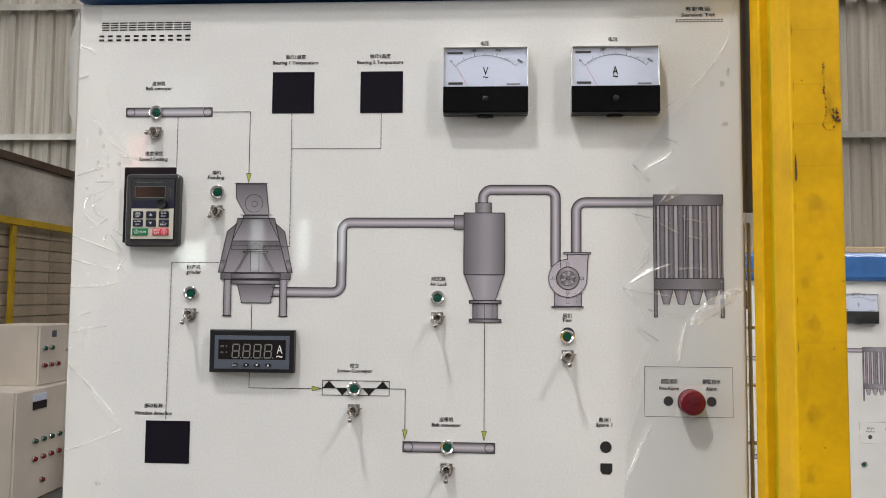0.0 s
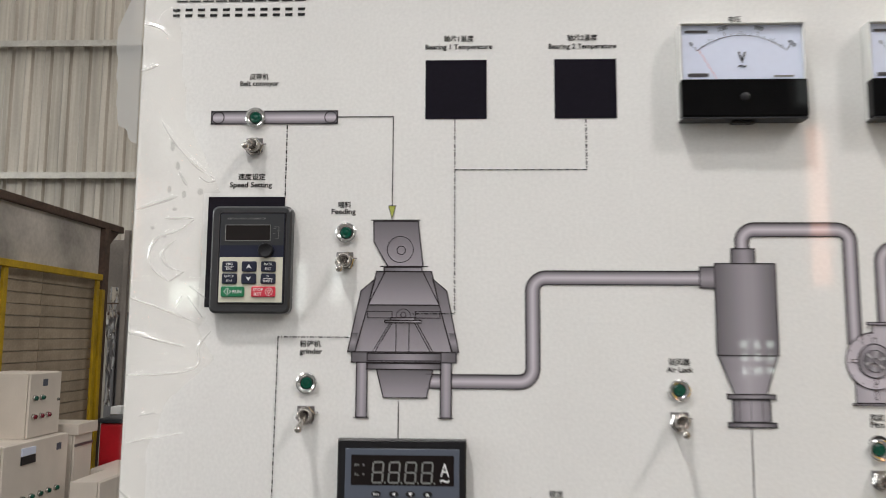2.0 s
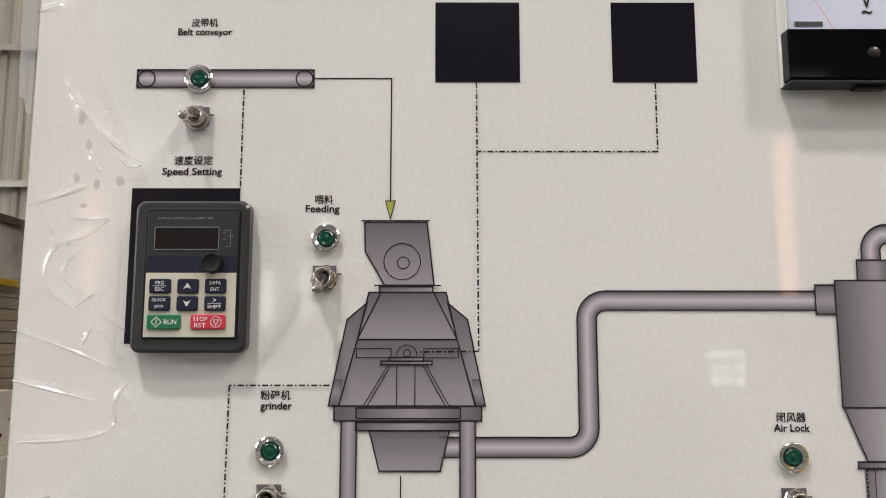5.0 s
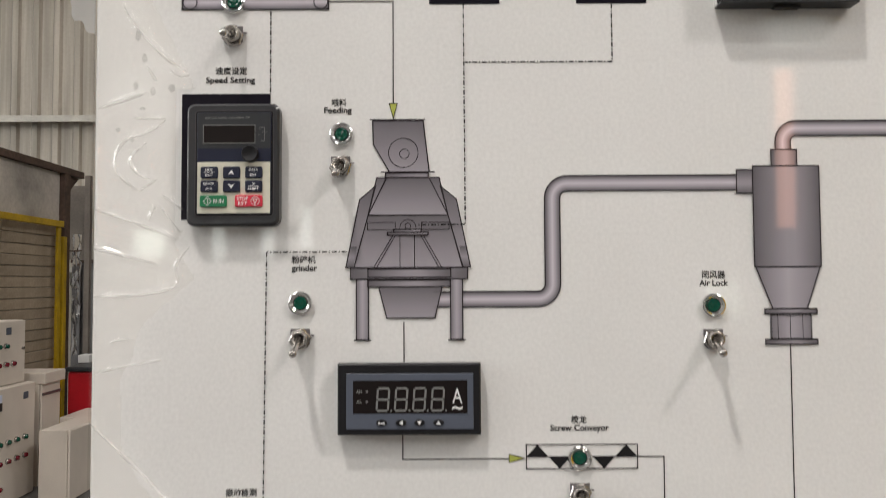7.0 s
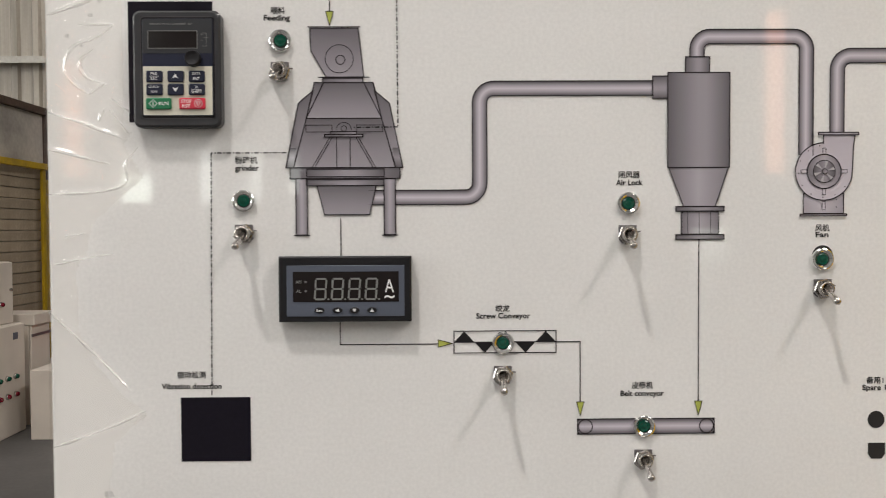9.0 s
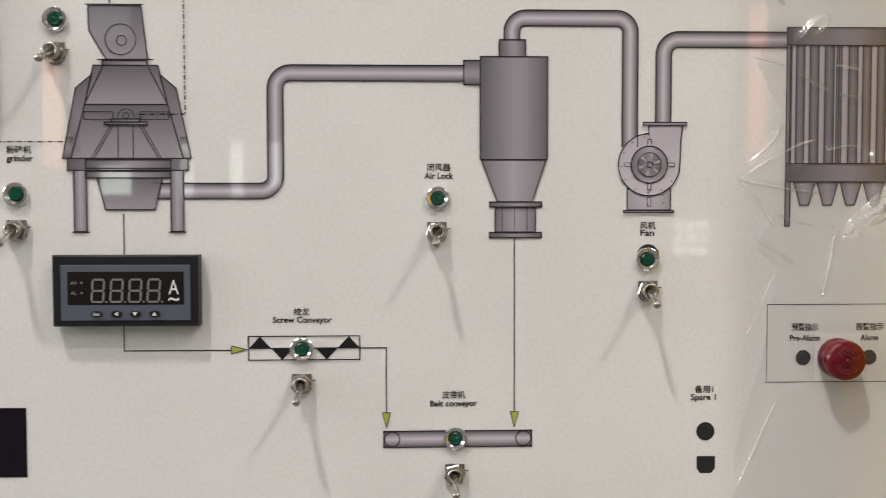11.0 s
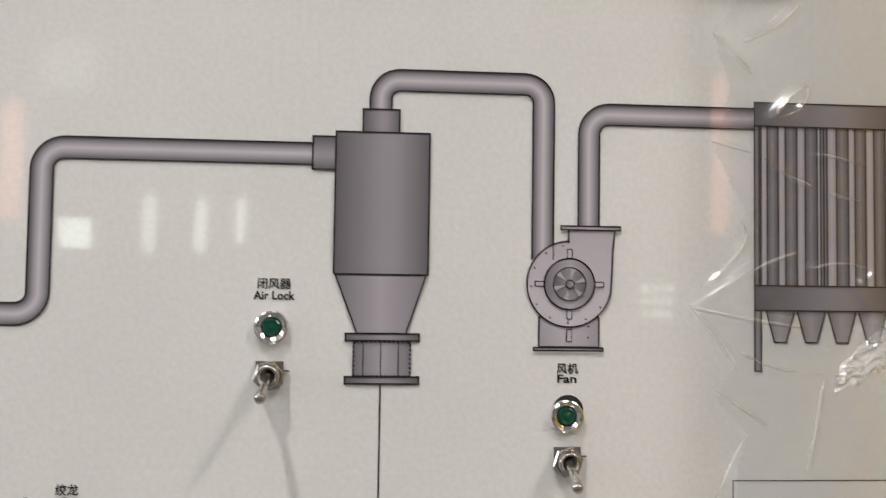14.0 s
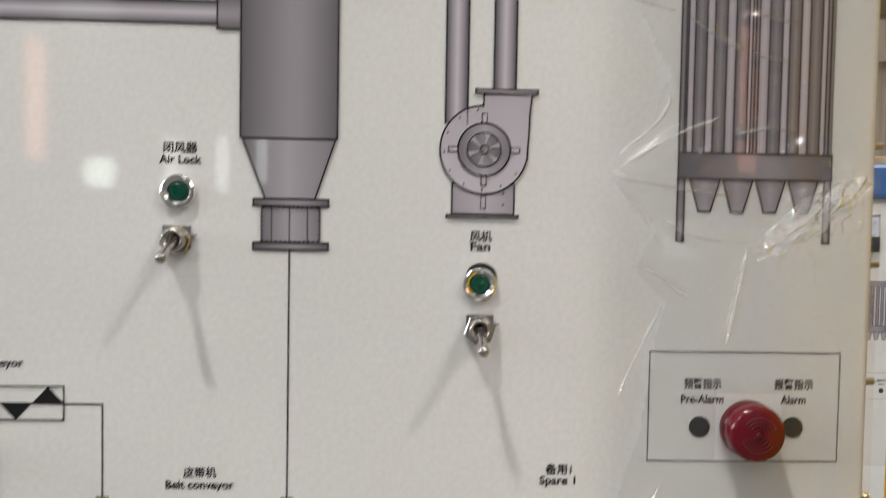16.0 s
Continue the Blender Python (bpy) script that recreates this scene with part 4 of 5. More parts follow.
def keypad():
    w, h = 0.0628, 0.0834
    ob = thing("drive_keypad", "black inverter keypad with green run and red stop keys", "keypad", (-0.3381, 0, 1.5657))
    U = lambda u: u * 0.985 / 1000 - w / 2 + 0.0006
    V = lambda v: h - v * 1.022 / 1000 + 0.0006
    bm = slab(bmesh.new(), rounded(-w / 2, w / 2, 0, h, 0.005), -0.0008, -0.0095, 0.0016)
    part("bezel", bm, mat("keypad_plastic", (0.032, 0.033, 0.037), rough=0.3, grain=0.1, scale=600, bump=0.1), ob, "near-black plastic bezel")
    part("recess", flat(bmesh.new(), rounded(U(5.6), U(59.4), V(76), V(5.4), 0.0025), -0.00965), BLACK, ob)
    part("inner_rim", stroke(bmesh.new(), rounded(U(5.6), U(59.4), V(76), V(5.4), 0.0025), 0.0006, -0.0099, True), INK_GREY, ob)
    part("face_foil", slab(bmesh.new(), rounded(U(7), U(58), V(74.5), V(6.8), 0.001), -0.0094, -0.0108, 0.0003), NAVY, ob)
    part("cream_foil", flat(bmesh.new(), rect(U(7.5), U(57.5), V(74), V(40)), -0.011), CREAM, ob)
    part("slate_foil", flat(bmesh.new(), rect(U(7.4), U(57.6), V(31), V(7.2)), -0.01095), DARK_GREY, ob)
    part("display", flat(bmesh.new(), rect(U(11.5), U(47), V(27.5), V(15.5)), -0.0112), SCREEN, ob)
    part("display_border", stroke(bmesh.new(), rect(U(11.5), U(47), V(27.5), V(15.5)), 0.0005, -0.0114, True), SEGMENT, ob)
    part("print", text_bm("RUN/TUNE  FWD/REV  LOCAL/REMOT  TRIP", U(28), V(10.6), 0.03, 0.0013, -0.0112), SEGMENT, ob)
    bm = bmesh.new()
    for a, b in (((50, 17), (53.5, 17)), ((53.5, 17), (53.5, 26)), ((51, 26), (53.5, 26)), ((49.5, 18.2), (51, 18.2)), ((49.5, 22), (50.6, 22)), ((52, 20), (55, 20))):
        stroke(bm, [(U(a[0]), V(a[1])), (U(b[0]), V(b[1]))], 0.0003, -0.0112)
    part("print_bracket", bm, SEGMENT, ob)
    part("knob", lathe(bmesh.new(), [(0.0057, 0.0105), (0.0055, 0.0148), (0.0051, 0.0156), (0.0046, 0.0152), (0, 0.015)], 28, Matrix.Translation((U(44.2), 0, V(35.0)))), BLACK, ob, "round black potentiometer knob")
    for r, v0, v1 in ((0, 43.2, 51), (1, 52.4, 60.2)):
        for c, (ua, ub) in enumerate(((10, 21.8), (25.4, 37), (40.6, 52.2))):
            key = part("key", slab(bmesh.new(), rounded(U(ua), U(ub), V(v1), V(v0), 0.0012), -0.0108, -0.0124, 0.0005), NAVY, ob)
            um, vm = (ua + ub) / 2, (v0 + v1) / 2
            if c == 1:
                s = 1 if r == 0 else -1
                bm = flat(bmesh.new(), [(U(um), V(vm) + s * 0.0018), (U(um) - 0.0022, V(vm) - s * 0.0017), (U(um), V(vm) - s * 0.0007), (U(um) + 0.0022, V(vm) - s * 0.0017)], -0.0126)
                part("key_arrow", bm, WHITE_INK, key)
            else:
                top, low = {(0, 0): ("PRG", "ESC"), (0, 2): ("DATA", "ENT"), (1, 0): ("QUICK", "JOG"), (1, 2): (">", "SHIFT")}[(r, c)]
                for s, dv in ((top, -1.7), (low, 1.7)):
                    part("key_print", text_bm(s, U(um), V(vm + dv), 0.0014 * len(s) + 0.0005, 0.0019, -0.0126), WHITE_INK, key)
                if (r, c) in ((0, 0), (1, 2)):
                    part("key_rule", stroke(bmesh.new(), [(U(um) - 0.0035, V(vm)), (U(um) + 0.0035, V(vm))], 0.0003, -0.0126), WHITE_INK, key)
    key = part("run_key", slab(bmesh.new(), rounded(U(9.6), U(28), V(70), V(62.2), 0.0012), -0.0108, -0.0124, 0.0005), KEY_GREEN, ob, "green run key")
    part("key_print", text_bm("RUN", U(22.6), V(66.1), 0.0068, 0.0026, -0.0126), WHITE_INK, key)
    part("key_symbol", stroke(bmesh.new(), [(U(15), V(63.3)), (U(17.8), V(66.1)), (U(15), V(68.9)), (U(12.2), V(66.1))], 0.0004, -0.0126, True), WHITE_INK, key)
    part("key_symbol", stroke(bmesh.new(), [(U(15), V(64.8)), (U(15), V(67.4))], 0.0005, -0.0126), WHITE_INK, key)
    key = part("stop_key", slab(bmesh.new(), rounded(U(33.6), U(52.4), V(70), V(62.2), 0.0012), -0.0108, -0.0124, 0.0005), KEY_RED, ob, "red stop key")
    part("key_print", text_bm("STOP", U(39), V(64.5), 0.0078, 0.0024, -0.0126), WHITE_INK, key)
    part("key_print", text_bm("RST", U(39), V(67.8), 0.006, 0.0024, -0.0126), WHITE_INK, key)
    part("key_symbol", stroke(bmesh.new(), disc(U(47.6), V(66.1), 0.0028, 20), 0.0004, -0.0126, True), WHITE_INK, key)
    part("key_symbol", stroke(bmesh.new(), [(U(46.1), V(65)), (U(49.1), V(65)), (U(47.6), V(67.8))], 0.0004, -0.0126, True), WHITE_INK, key)
    return ob


keypad()


def digital_meter():
    w, h = 0.096, 0.0475
    ob = thing("digital_ammeter", "black digital panel ammeter with an unlit four-digit display", "panel meter", (-0.219, 0, 1.4248))
    U = lambda u: u / 1000 - w / 2
    V = lambda v: h - v / 1000
    part("bezel", slab(bmesh.new(), rect(-w / 2, w / 2, 0, h), -0.0008, -0.0095, 0.001), BLACK, ob, "black plastic bezel")
    part("face_foil", slab(bmesh.new(), rect(U(6), U(91), V(43.5), V(6.5)), -0.0094, -0.0101, 0.0002), SLATE, ob, "slate grey face")
    part("window", flat(bmesh.new(), rect(U(10.5), U(87), V(33), V(11)), -0.0103), SCREEN, ob)
    for d in range(4):
        u0, du, v0, vm, v1 = 26.2 + d * 12.2, 7.6, 16.2, 23.6, 31.0
        digit = part("digit", flat(bmesh.new(), rect(U(u0 - 1.5), U(u0 + du + 3.4), V(v1 + 1.4), V(v0 - 1.4)), -0.0104), SCREEN, ob, "unlit seven-segment digit")

        def sg(a, b, c, e):
            lean = lambda u, v: (U(u + (v1 - v) * 0.07), V(v))
            part("segment", stroke(bmesh.new(), [lean(a, b), lean(c, e)], 0.0013, -0.01055), SEGMENT, digit)
        for v in (v0, vm, v1):
            sg(u0 + 1, v, u0 + du - 1, v)
        for uu in (0, du):
            sg(u0 + uu, v0 + 1.2, u0 + uu, vm - 1.2)
            sg(u0 + uu, vm + 1.2, u0 + uu, v1 - 1.2)
        part("decimal_point", flat(bmesh.new(), disc(U(u0 + du + 2.2), V(v1), 0.0007, 10), -0.01055), SEGMENT, digit)
    part("unit_letter", text_bm("A", U(80.2), V(21.4), 0.0066, 0.0096, -0.0105, 0.0, 0.0), WHITE_INK, ob)
    part("unit_wave", text_bm("~", U(80.2), V(29.4), 0.007, 0.0024, -0.0105), WHITE_INK, ob)
    for s, v in (("AH", 18.3), ("AL", 25.0)):
        part("print", text_bm(s, U(14.6), V(v), 0.0038, 0.0023, -0.0105), SEGMENT, ob)
        part("led", flat(bmesh.new(), disc(U(19.8), V(v), 0.0009, 12), -0.0105), GREY_STEEL, ob)
    for u, kind in ((29.6, "s"), (42.6, "l"), (54.9, "d"), (67.6, "u")):
        key = part("button", slab(bmesh.new(), [(U(u) + 0.0036 * math.cos(k * math.pi / 10), V(39) + 0.0022 * math.sin(k * math.pi / 10)) for k in range(20)], -0.01, -0.0112, 0.0003), BLACK, ob)
        if kind == "s":
            part("button_print", text_bm("Set", U(u), V(39), 0.0046, 0.002, -0.0114), WHITE_INK, key)
        else:
            tri = {"l": [(-0.0015, 0), (0.0012, 0.0014), (0.0012, -0.0014)], "d": [(0, -0.0014), (-0.0016, 0.0012), (0.0016, 0.0012)], "u": [(0, 0.0014), (-0.0016, -0.0012), (0.0016, -0.0012)]}[kind]
            part("button_print", flat(bmesh.new(), [(U(u) + a, V(39) + b) for a, b in tri], -0.0114), WHITE_INK, key)
    return ob


digital_meter()


def indicator_lamp(x, z):
    ob = thing("indicator_lamp", "unlit green indicator lamp in a chrome bezel", "indicator lamp", (x, 0, z), group="indicator lamps")
    part("bezel", lathe(bmesh.new(), [(0.0082, 0.0008), (0.0084, 0.0014), (0.008, 0.0027), (0.0073, 0.0031), (0.0063, 0.0029), (0.005, 0.0019), (0.0048, 0.0012)], 20, flat_every=1), MIRROR_CHROME, ob, "facetted chrome ring")
    part("gasket", lathe(bmesh.new(), [(0.005, 0.0012), (0.0049, 0.0019), (0.0044, 0.0019)], 28), BLACK, ob)
    part("lens", lathe(bmesh.new(), [(0.0046, 0.0012), (0.0045, 0.0019), (0.0037, 0.0024), (0.0024, 0.0021), (0, 0.0026)], 14, flat_every=1), GREEN, ob, "dark green facetted lens")
    return ob


lamp = indicator_lamp(-0.3405, 1.7222)
for x, z in ((-0.2655, 1.6292), (-0.2935, 1.513), (-0.011, 1.51), (-0.1038, 1.4073), (0.0008, 1.3448), (0.1332, 1.468)):
    copy_thing(lamp, pose(x, 0, z))


def toggle_switch(x, z, left, down):
    """left, down: degrees by which the lever leans."""
    ob = thing("toggle_switch", "nickel toggle switch with its bat lever down", "toggle switch", (x, 0, z), group="toggle switches")
    part("keyed_plate", slab(bmesh.new(), [(-0.0066, 0.0066), (-0.0066, -0.004), (-0.004, -0.0068), (0.004, -0.0068), (0.0066, -0.004), (0.0066, 0.0066)], -0.0008, -0.0015), GREY_STEEL, ob, "dark keyed washer")
    part("tab", boxed(0.0068, 0.0095, -0.0016, -0.0008, 0.0016, 0.0024), GREY_STEEL, ob)
    part("nut", slab(bmesh.new(), [(0.0078 * math.cos(radians(60 * k + 12)), 0.0078 * math.sin(radians(60 * k + 12)) - 0.0005) for k in range(6)], -0.0015, -0.0042, 0.0006), NICKEL, ob, "nickel hexagon nut")
    thread = []
    for k in range(9):
        thread += [(0.0056, 0.004 + k * 0.0005), (0.0053, 0.00425 + k * 0.0005)]
    part("bushing", lathe(bmesh.new(), thread + [(0.0052, 0.0088), (0.0039, 0.0088), (0.0033, 0.0055), (0, 0.0055)], 20), STEEL, ob)
    turn = Matrix.Translation((0, -0.0055, 0)) @ Matrix.Rotation(radians(-left), 4, "Z") @ Matrix.Rotation(radians(down), 4, "X")
    part("lever", lathe(bmesh.new(), [(0.0016, 0.0), (0.0017, 0.004), (0.0021, 0.011), (0.0027, 0.016), (0.0028, 0.0175), (0.0022, 0.019), (0, 0.0196)], 16, turn), NICKEL, ob, "nickel bat lever")
    return ob


for x, z, left, down in ((-0.3405, 1.6985, 3, 15), (-0.266, 1.6072, 3, 27), (-0.2935, 1.489, 5, 30), (-0.0115, 1.4872, 3, 27), (-0.104, 1.3838, 3, 29), (0.0003, 1.3205, -1, 28), (0.1335, 1.4465, -1, 27)):
    first_toggle = toggle_switch(x, z, left, down)


SLOT = mat("pale_red_print", (0.32, 0.05, 0.07), 0.4)


def siren():
    ob = thing("alarm_siren", "round dark red plastic alarm siren standing out from the door", "siren", (0.2665, 0, 1.399))
    part("base", lathe(bmesh.new(), [(0.0136, 0.0008), (0.0139, 0.0018), (0.0139, 0.006), (0.0134, 0.0066)], 40), RED_DARK, ob)
    part("dome", lathe(bmesh.new(), [(0.0134, 0.0064), (0.0137, 0.007), (0.0136, 0.0125), (0.0128, 0.0142), (0.0112, 0.0148), (0, 0.0148)], 40), RED, ob)
    for r in (0.003, 0.0048, 0.0066, 0.0084):
        for s in (0, 180):
            part("sound_slot", stroke(bmesh.new(), [(r * math.cos(radians(s + 20 + 120 * i / 14)), r * math.sin(radians(s + 20 + 120 * i / 14))) for i in range(15)], 0.0005, -0.0151), SLOT, ob)
    part("grille_hub", lathe(bmesh.new(), [(0.0016, 0.0148), (0.0016, 0.0156), (0, 0.0158)], 16), RED_DARK, ob)
    return ob


siren()

# ---- film sheets ----
rng = random.Random(11)


def crease(gx, gz, pts, wide, high):
    """The height that one sharp crease along a smoothed polyline adds over the grid."""
    for _ in range(2):
        pts = [pts[0]] + [q for a, b in zip(pts, pts[1:]) for q in ((a[0] * 0.75 + b[0] * 0.25, a[1] * 0.75 + b[1] * 0.25), (a[0] * 0.25 + b[0] * 0.75, a[1] * 0.25 + b[1] * 0.75))] + [pts[-1]]
    best, along, total = np.full(gx.shape, 1.0), np.zeros(gx.shape), 0.0
    for (ax, az), (bx, bz) in zip(pts, pts[1:]):
        lx, lz = bx - ax, bz - az
        ln = math.hypot(lx, lz)
        if ln < 1e-7:
            continue
        t = np.clip(((gx - ax) * lx + (gz - az) * lz) / ln ** 2, 0, 1)
        d = np.hypot(gx - ax - t * lx, gz - az - t * lz)
        along = np.where(d < best, total + t * ln, along)
        best = np.minimum(best, d)
        total += ln
    u = along / total
    return high * np.clip(1 - best / wide, 0, 1) ** 1.5 * np.clip(np.minimum(u, 1 - u) * 5 + 0.25, 0, 1)


def film_sheet(x0, x1, z0, z1, step, creases, lift, edge, holes=(), border=None):
    nx, nz = int((x1 - x0) / step), int((z1 - z0) / step)
    gx, gz = np.meshgrid(np.linspace(x0, x1, nx + 1), np.linspace(z0, z1, nz + 1))
    y = np.full(gx.shape, 0.0016)
    for pts, wide, high in creases:
        y += crease(gx, gz, pts, wide, high)
    bm, rows = bmesh.new(), []
    for j in range(nz + 1):
        row = []
        for i in range(nx + 1):
            x, z = float(gx[j, i]), float(gz[j, i])
            h = float(y[j, i]) + lift * (0.5 + 0.5 * noise.noise(Vector((x * 30, z * 30, 1.3)))) + lift * 0.12 * noise.noise(Vector((x * 140, z * 140, 5)))
            row.append(bm.verts.new((x + edge(x, z), -h, z)))
        rows.append(row)
    for j in range(nz):
        for i in range(nx):
            xm, zm = float(gx[j, i]), float(gz[j, i])
            if any(a < xm < b and c < zm < d for a, b, c, d in holes) or (border is not None and border(xm, zm)):
                continue
            bm.faces.new((rows[j][i], rows[j][i + 1], rows[j + 1][i + 1], rows[j + 1][i])).smooth = True
    bmesh.ops.delete(bm, geom=[v for v in bm.verts if not v.link_faces], context="VERTS")
    return bm


def random_creases(out, n, cx, cz, sx, sz, lo, hi, wide, high):
    for _ in range(n):
        x, z, a, ln, k = rng.gauss(cx, sx), rng.gauss(cz, sz), rng.uniform(0, 2 * math.pi), rng.uniform(lo, hi), rng.uniform(-0.7, 0.7)
        out.append(([(x, z), (x + ln * math.cos(a), z + ln * math.sin(a)), (x + ln * (math.cos(a) + math.cos(a + k)), z + ln * (math.sin(a) + math.sin(a + k)))], wide, high * rng.uniform(0.5, 1.2)))


# ---- second cabinet of the same kind, further back ----
SX, SY, SZ = 0.783, 1.15, -0.2365
second = copy_thing(cabinet, Matrix.Translation((SX, SY, SZ)))
second["label"] = "white control cabinet with blue wrapped top behind the column"
for child in second.children:
    if child.name.startswith("top_cover"):
        child.location.z -= 0.06
part("plinth", boxed(X0 + 0.02, X1 - 0.02, 0.04, 0.4, -SZ, ZB - 0.001, 0.004), GREY_STEEL, second, "dark steel plinth")
for meter, mx in ((amp, 0.815 + 0.186), (volt, 0.815 + 0.0415)):
    copy_thing(meter, Matrix.Translation((mx, SY, meter.location.z - 0.2655)))
for lx, lz in ((0.1332, 1.468), (0.2255, 1.33), (-0.011, 1.51), (0.0008, 1.3448)):
    copy_thing(lamp, pose(SX + lx, SY, SZ + lz))
tagged(part("cardboard_sheet", boxed(SX - 0.12, SX + 0.31, SY + 0.03, SY + 0.4, ZT + 0.0165 + SZ, ZT + 0.034 + SZ, 0.003), CARD), "flat brown cardboard lying on the blue wrapped cabinet", "cardboard")
part("plinth", boxed(X0 + 0.02, X1 - 0.02, 0.04, 0.4, 0.0, ZB - 0.001, 0.004), GREY_STEEL, cabinet, "dark steel plinth")

for lz in (1.327, 1.305):
    copy_thing(first_toggle, pose(SX - 0.102, SY, SZ + lz))
wrap = []
random_creases(wrap, 34, 0.02, 1.6, 0.16, 0.16, 0.02, 0.06, 0.006, 0.004)
second_film = part("protective_film", film_sheet(X0 - 0.004, X1, 1.25, 1.785, 0.004, wrap, 0.012, lambda x, z: 0.0), FILM)
second_film.matrix_world = Matrix.Translation((SX, SY - 0.02, SZ))
second_film.visible_shadow = False
tagged(second_film, "loose wrinkled clear film over the cabinet behind the column", "plastic film", group="protective film")

WIRE = mat("olive_wire", (0.42, 0.34, 0.18), 0.35, 0.7, grain=0.1, scale=100)

# ---- yellow column beside the cabinet ----
column = thing("yellow_column", "yellow painted steel column with scratches and chipped paint", "column", (0.337, 0.0, 0))
part("front_channel", boxed(0.0, 0.0495, -0.107, -0.0585, 0, 4.2, 0.0025, 3), YELLOW, column)
# the recess's shade is put into the web's darker, greener colour
part("middle_web", boxed(0.009, 0.047, -0.058, -0.0285, 0, 4.2, 0.001), mat("recess_olive_yellow", (0.5, 0.37, 0.0), rough=0.5, spec=0.2, grain=0.08, scale=120, stain=0.2, stain_scale=16), column, "olive-yellow web, recess shade put into its colour")
part("back_flange", boxed(0.0, 0.047, -0.028, 0.0, 0, 4.2, 0.002, 2), YELLOW, column)
YF, rng = -0.1076, random.Random(4)
bm = bmesh.new()
z = 1.2
while z < 1.95:
    ln = rng.uniform(0.003, 0.016)
    x = 0.0028 + rng.uniform(-0.0004, 0.0004)
    flat(bm, [(x, z), (x + rng.uniform(0.0002, 0.0005), z + ln * 0.4), (x + 0.0001, z + ln), (x - 0.0002, z + ln * 0.5)], YF)
    z += ln + rng.uniform(0.02, 0.09)
part("paint_crack", bm, RUST, column, "chipped paint along the weld")
bm = bmesh.new()
flat(bm, [(0.0032, 1.6262), (0.0046, 1.625), (0.0054, 1.632), (0.0048, 1.645), (0.0036, 1.654), (0.003, 1.64)], YF - 0.0002)
part("paint_chip", bm, RUST, column)


def blot(b, cx, cz, r, y=YF - 0.0002):
    flat(b, [(cx + r * rng.uniform(0.55, 1.1) * math.cos(k * math.pi / 5), cz + r * rng.uniform(0.6, 1.35) * math.sin(k * math.pi / 5)) for k in range(10)], y)


# a torn weld seam: proud beads of paint with rusty pits between
SEAM = [(0.0331, 1.7423), (0.0322, 1.7256), (0.0335, 1.7116), (0.0349, 1.7032), (0.0346, 1.6921), (0.0317, 1.681), (0.0337, 1.676), (0.0406, 1.676), (0.0435, 1.6837), (0.0465, 1.692), (0.0438, 1.6976), (0.0394, 1.6932), (0.0403, 1.6865)]
beads, pits = bmesh.new(), bmesh.new()
for (xa, za), (xb, zb) in zip(SEAM, SEAM[1:]):
    n = max(2, int(math.hypot(xb - xa, zb - za) / 0.0026))
    for k in range(n):
        x, z = xa + (xb - xa) * k / n + rng.uniform(-0.0005, 0.0005), za + (zb - za) * k / n
        r = rng.uniform(0.0007, 0.0013)
        bmesh.ops.create_icosphere(beads, subdivisions=1, radius=r, matrix=Matrix.Translation((x, -0.107, z)))
        if rng.random() < 0.6:
            blot(pits, x - 0.0011, z, rng.uniform(0.0005, 0.0013))
for k in range(16):
    blot(pits, 0.043 + rng.uniform(-0.004, 0.004), 1.6905 + rng.uniform(-0.007, 0.007), rng.uniform(0.0006, 0.0018), YF - 0.0002 - 0.00004 * k)
part("weld_seam", beads, YELLOW, column, "knobbly painted weld seam")
part("weld_scar", pits, RUST, column, "rusty brown pits")
pits = bmesh.new()
for x, z in ((0.0112, 1.7241), (0.0459, 1.5289), (0.0253, 1.3719), (0.0031, 1.3568), (0.021, 1.31), (0.036, 1.465), (0.014, 1.49)):
    blot(pits, x, z, rng.uniform(0.0004, 0.0009))
part("pit", pits, RUST, column, "small rusty pits")
GRIME = bpy.data.materials.new("brown_grime")
GRIME.use_nodes = True
GRIME.node_tree.nodes["Principled BSDF"].inputs["Base Color"].default_value = (0.1, 0.06, 0.02, 1)
GRIME.node_tree.nodes["Principled BSDF"].inputs["Alpha"].default_value = 0.055
for k, (cx, cz, rx, rz) in enumerate(((0.0216, 1.594, 0.011, 0.01), (0.012, 1.533, 0.006, 0.007), (0.014, 1.491, 0.008, 0.01), (0.01, 1.441, 0.005, 0.012), (0.014, 1.404, 0.007, 0.008), (0.015, 1.345, 0.009, 0.008), (0.04, 1.705, 0.006, 0.014), (0.024, 1.55, 0.004, 0.006))):
    bm = bmesh.new()
    for j in range(3):
        f = 1 - j * 0.2
        ox, oz = rx * 0.8 * rng.uniform(-1, 1), rz * 1.2 * rng.uniform(-1, 1)
        flat(bm, [(min(0.0485, max(0.001, cx + ox + f * 1.3 * rx * rng.uniform(0.4, 1.05) * math.cos(a * math.pi / 9))), cz + oz + f * 1.6 * rz * rng.uniform(0.5, 1.1) * math.sin(a * math.pi / 9)) for a in range(18)], YF - 0.0003 - 0.00003 * j)
    part("grime", bm, GRIME, column, "brown rubbed-in grime")
for z in (1.774, 1.72, 1.681, 1.64, 1.47):
    bm = bmesh.new()
    flat(bm, [(0.003, z + 0.0012), (0.02, z + rng.uniform(0.0002, 0.0018)), (0.0475, z + 0.0024), (0.0475, z + 0.0012), (0.024, z - rng.uniform(0.0004, 0.0018)), (0.003, z - 0.0008)], YF - 0.0003)
    part("roller_mark", bm, GRIME, column)
guard = thing("wire_guard", "thin steel mesh guard fixed beside the yellow column", "mesh guard", (0.35, 0.05, 0))
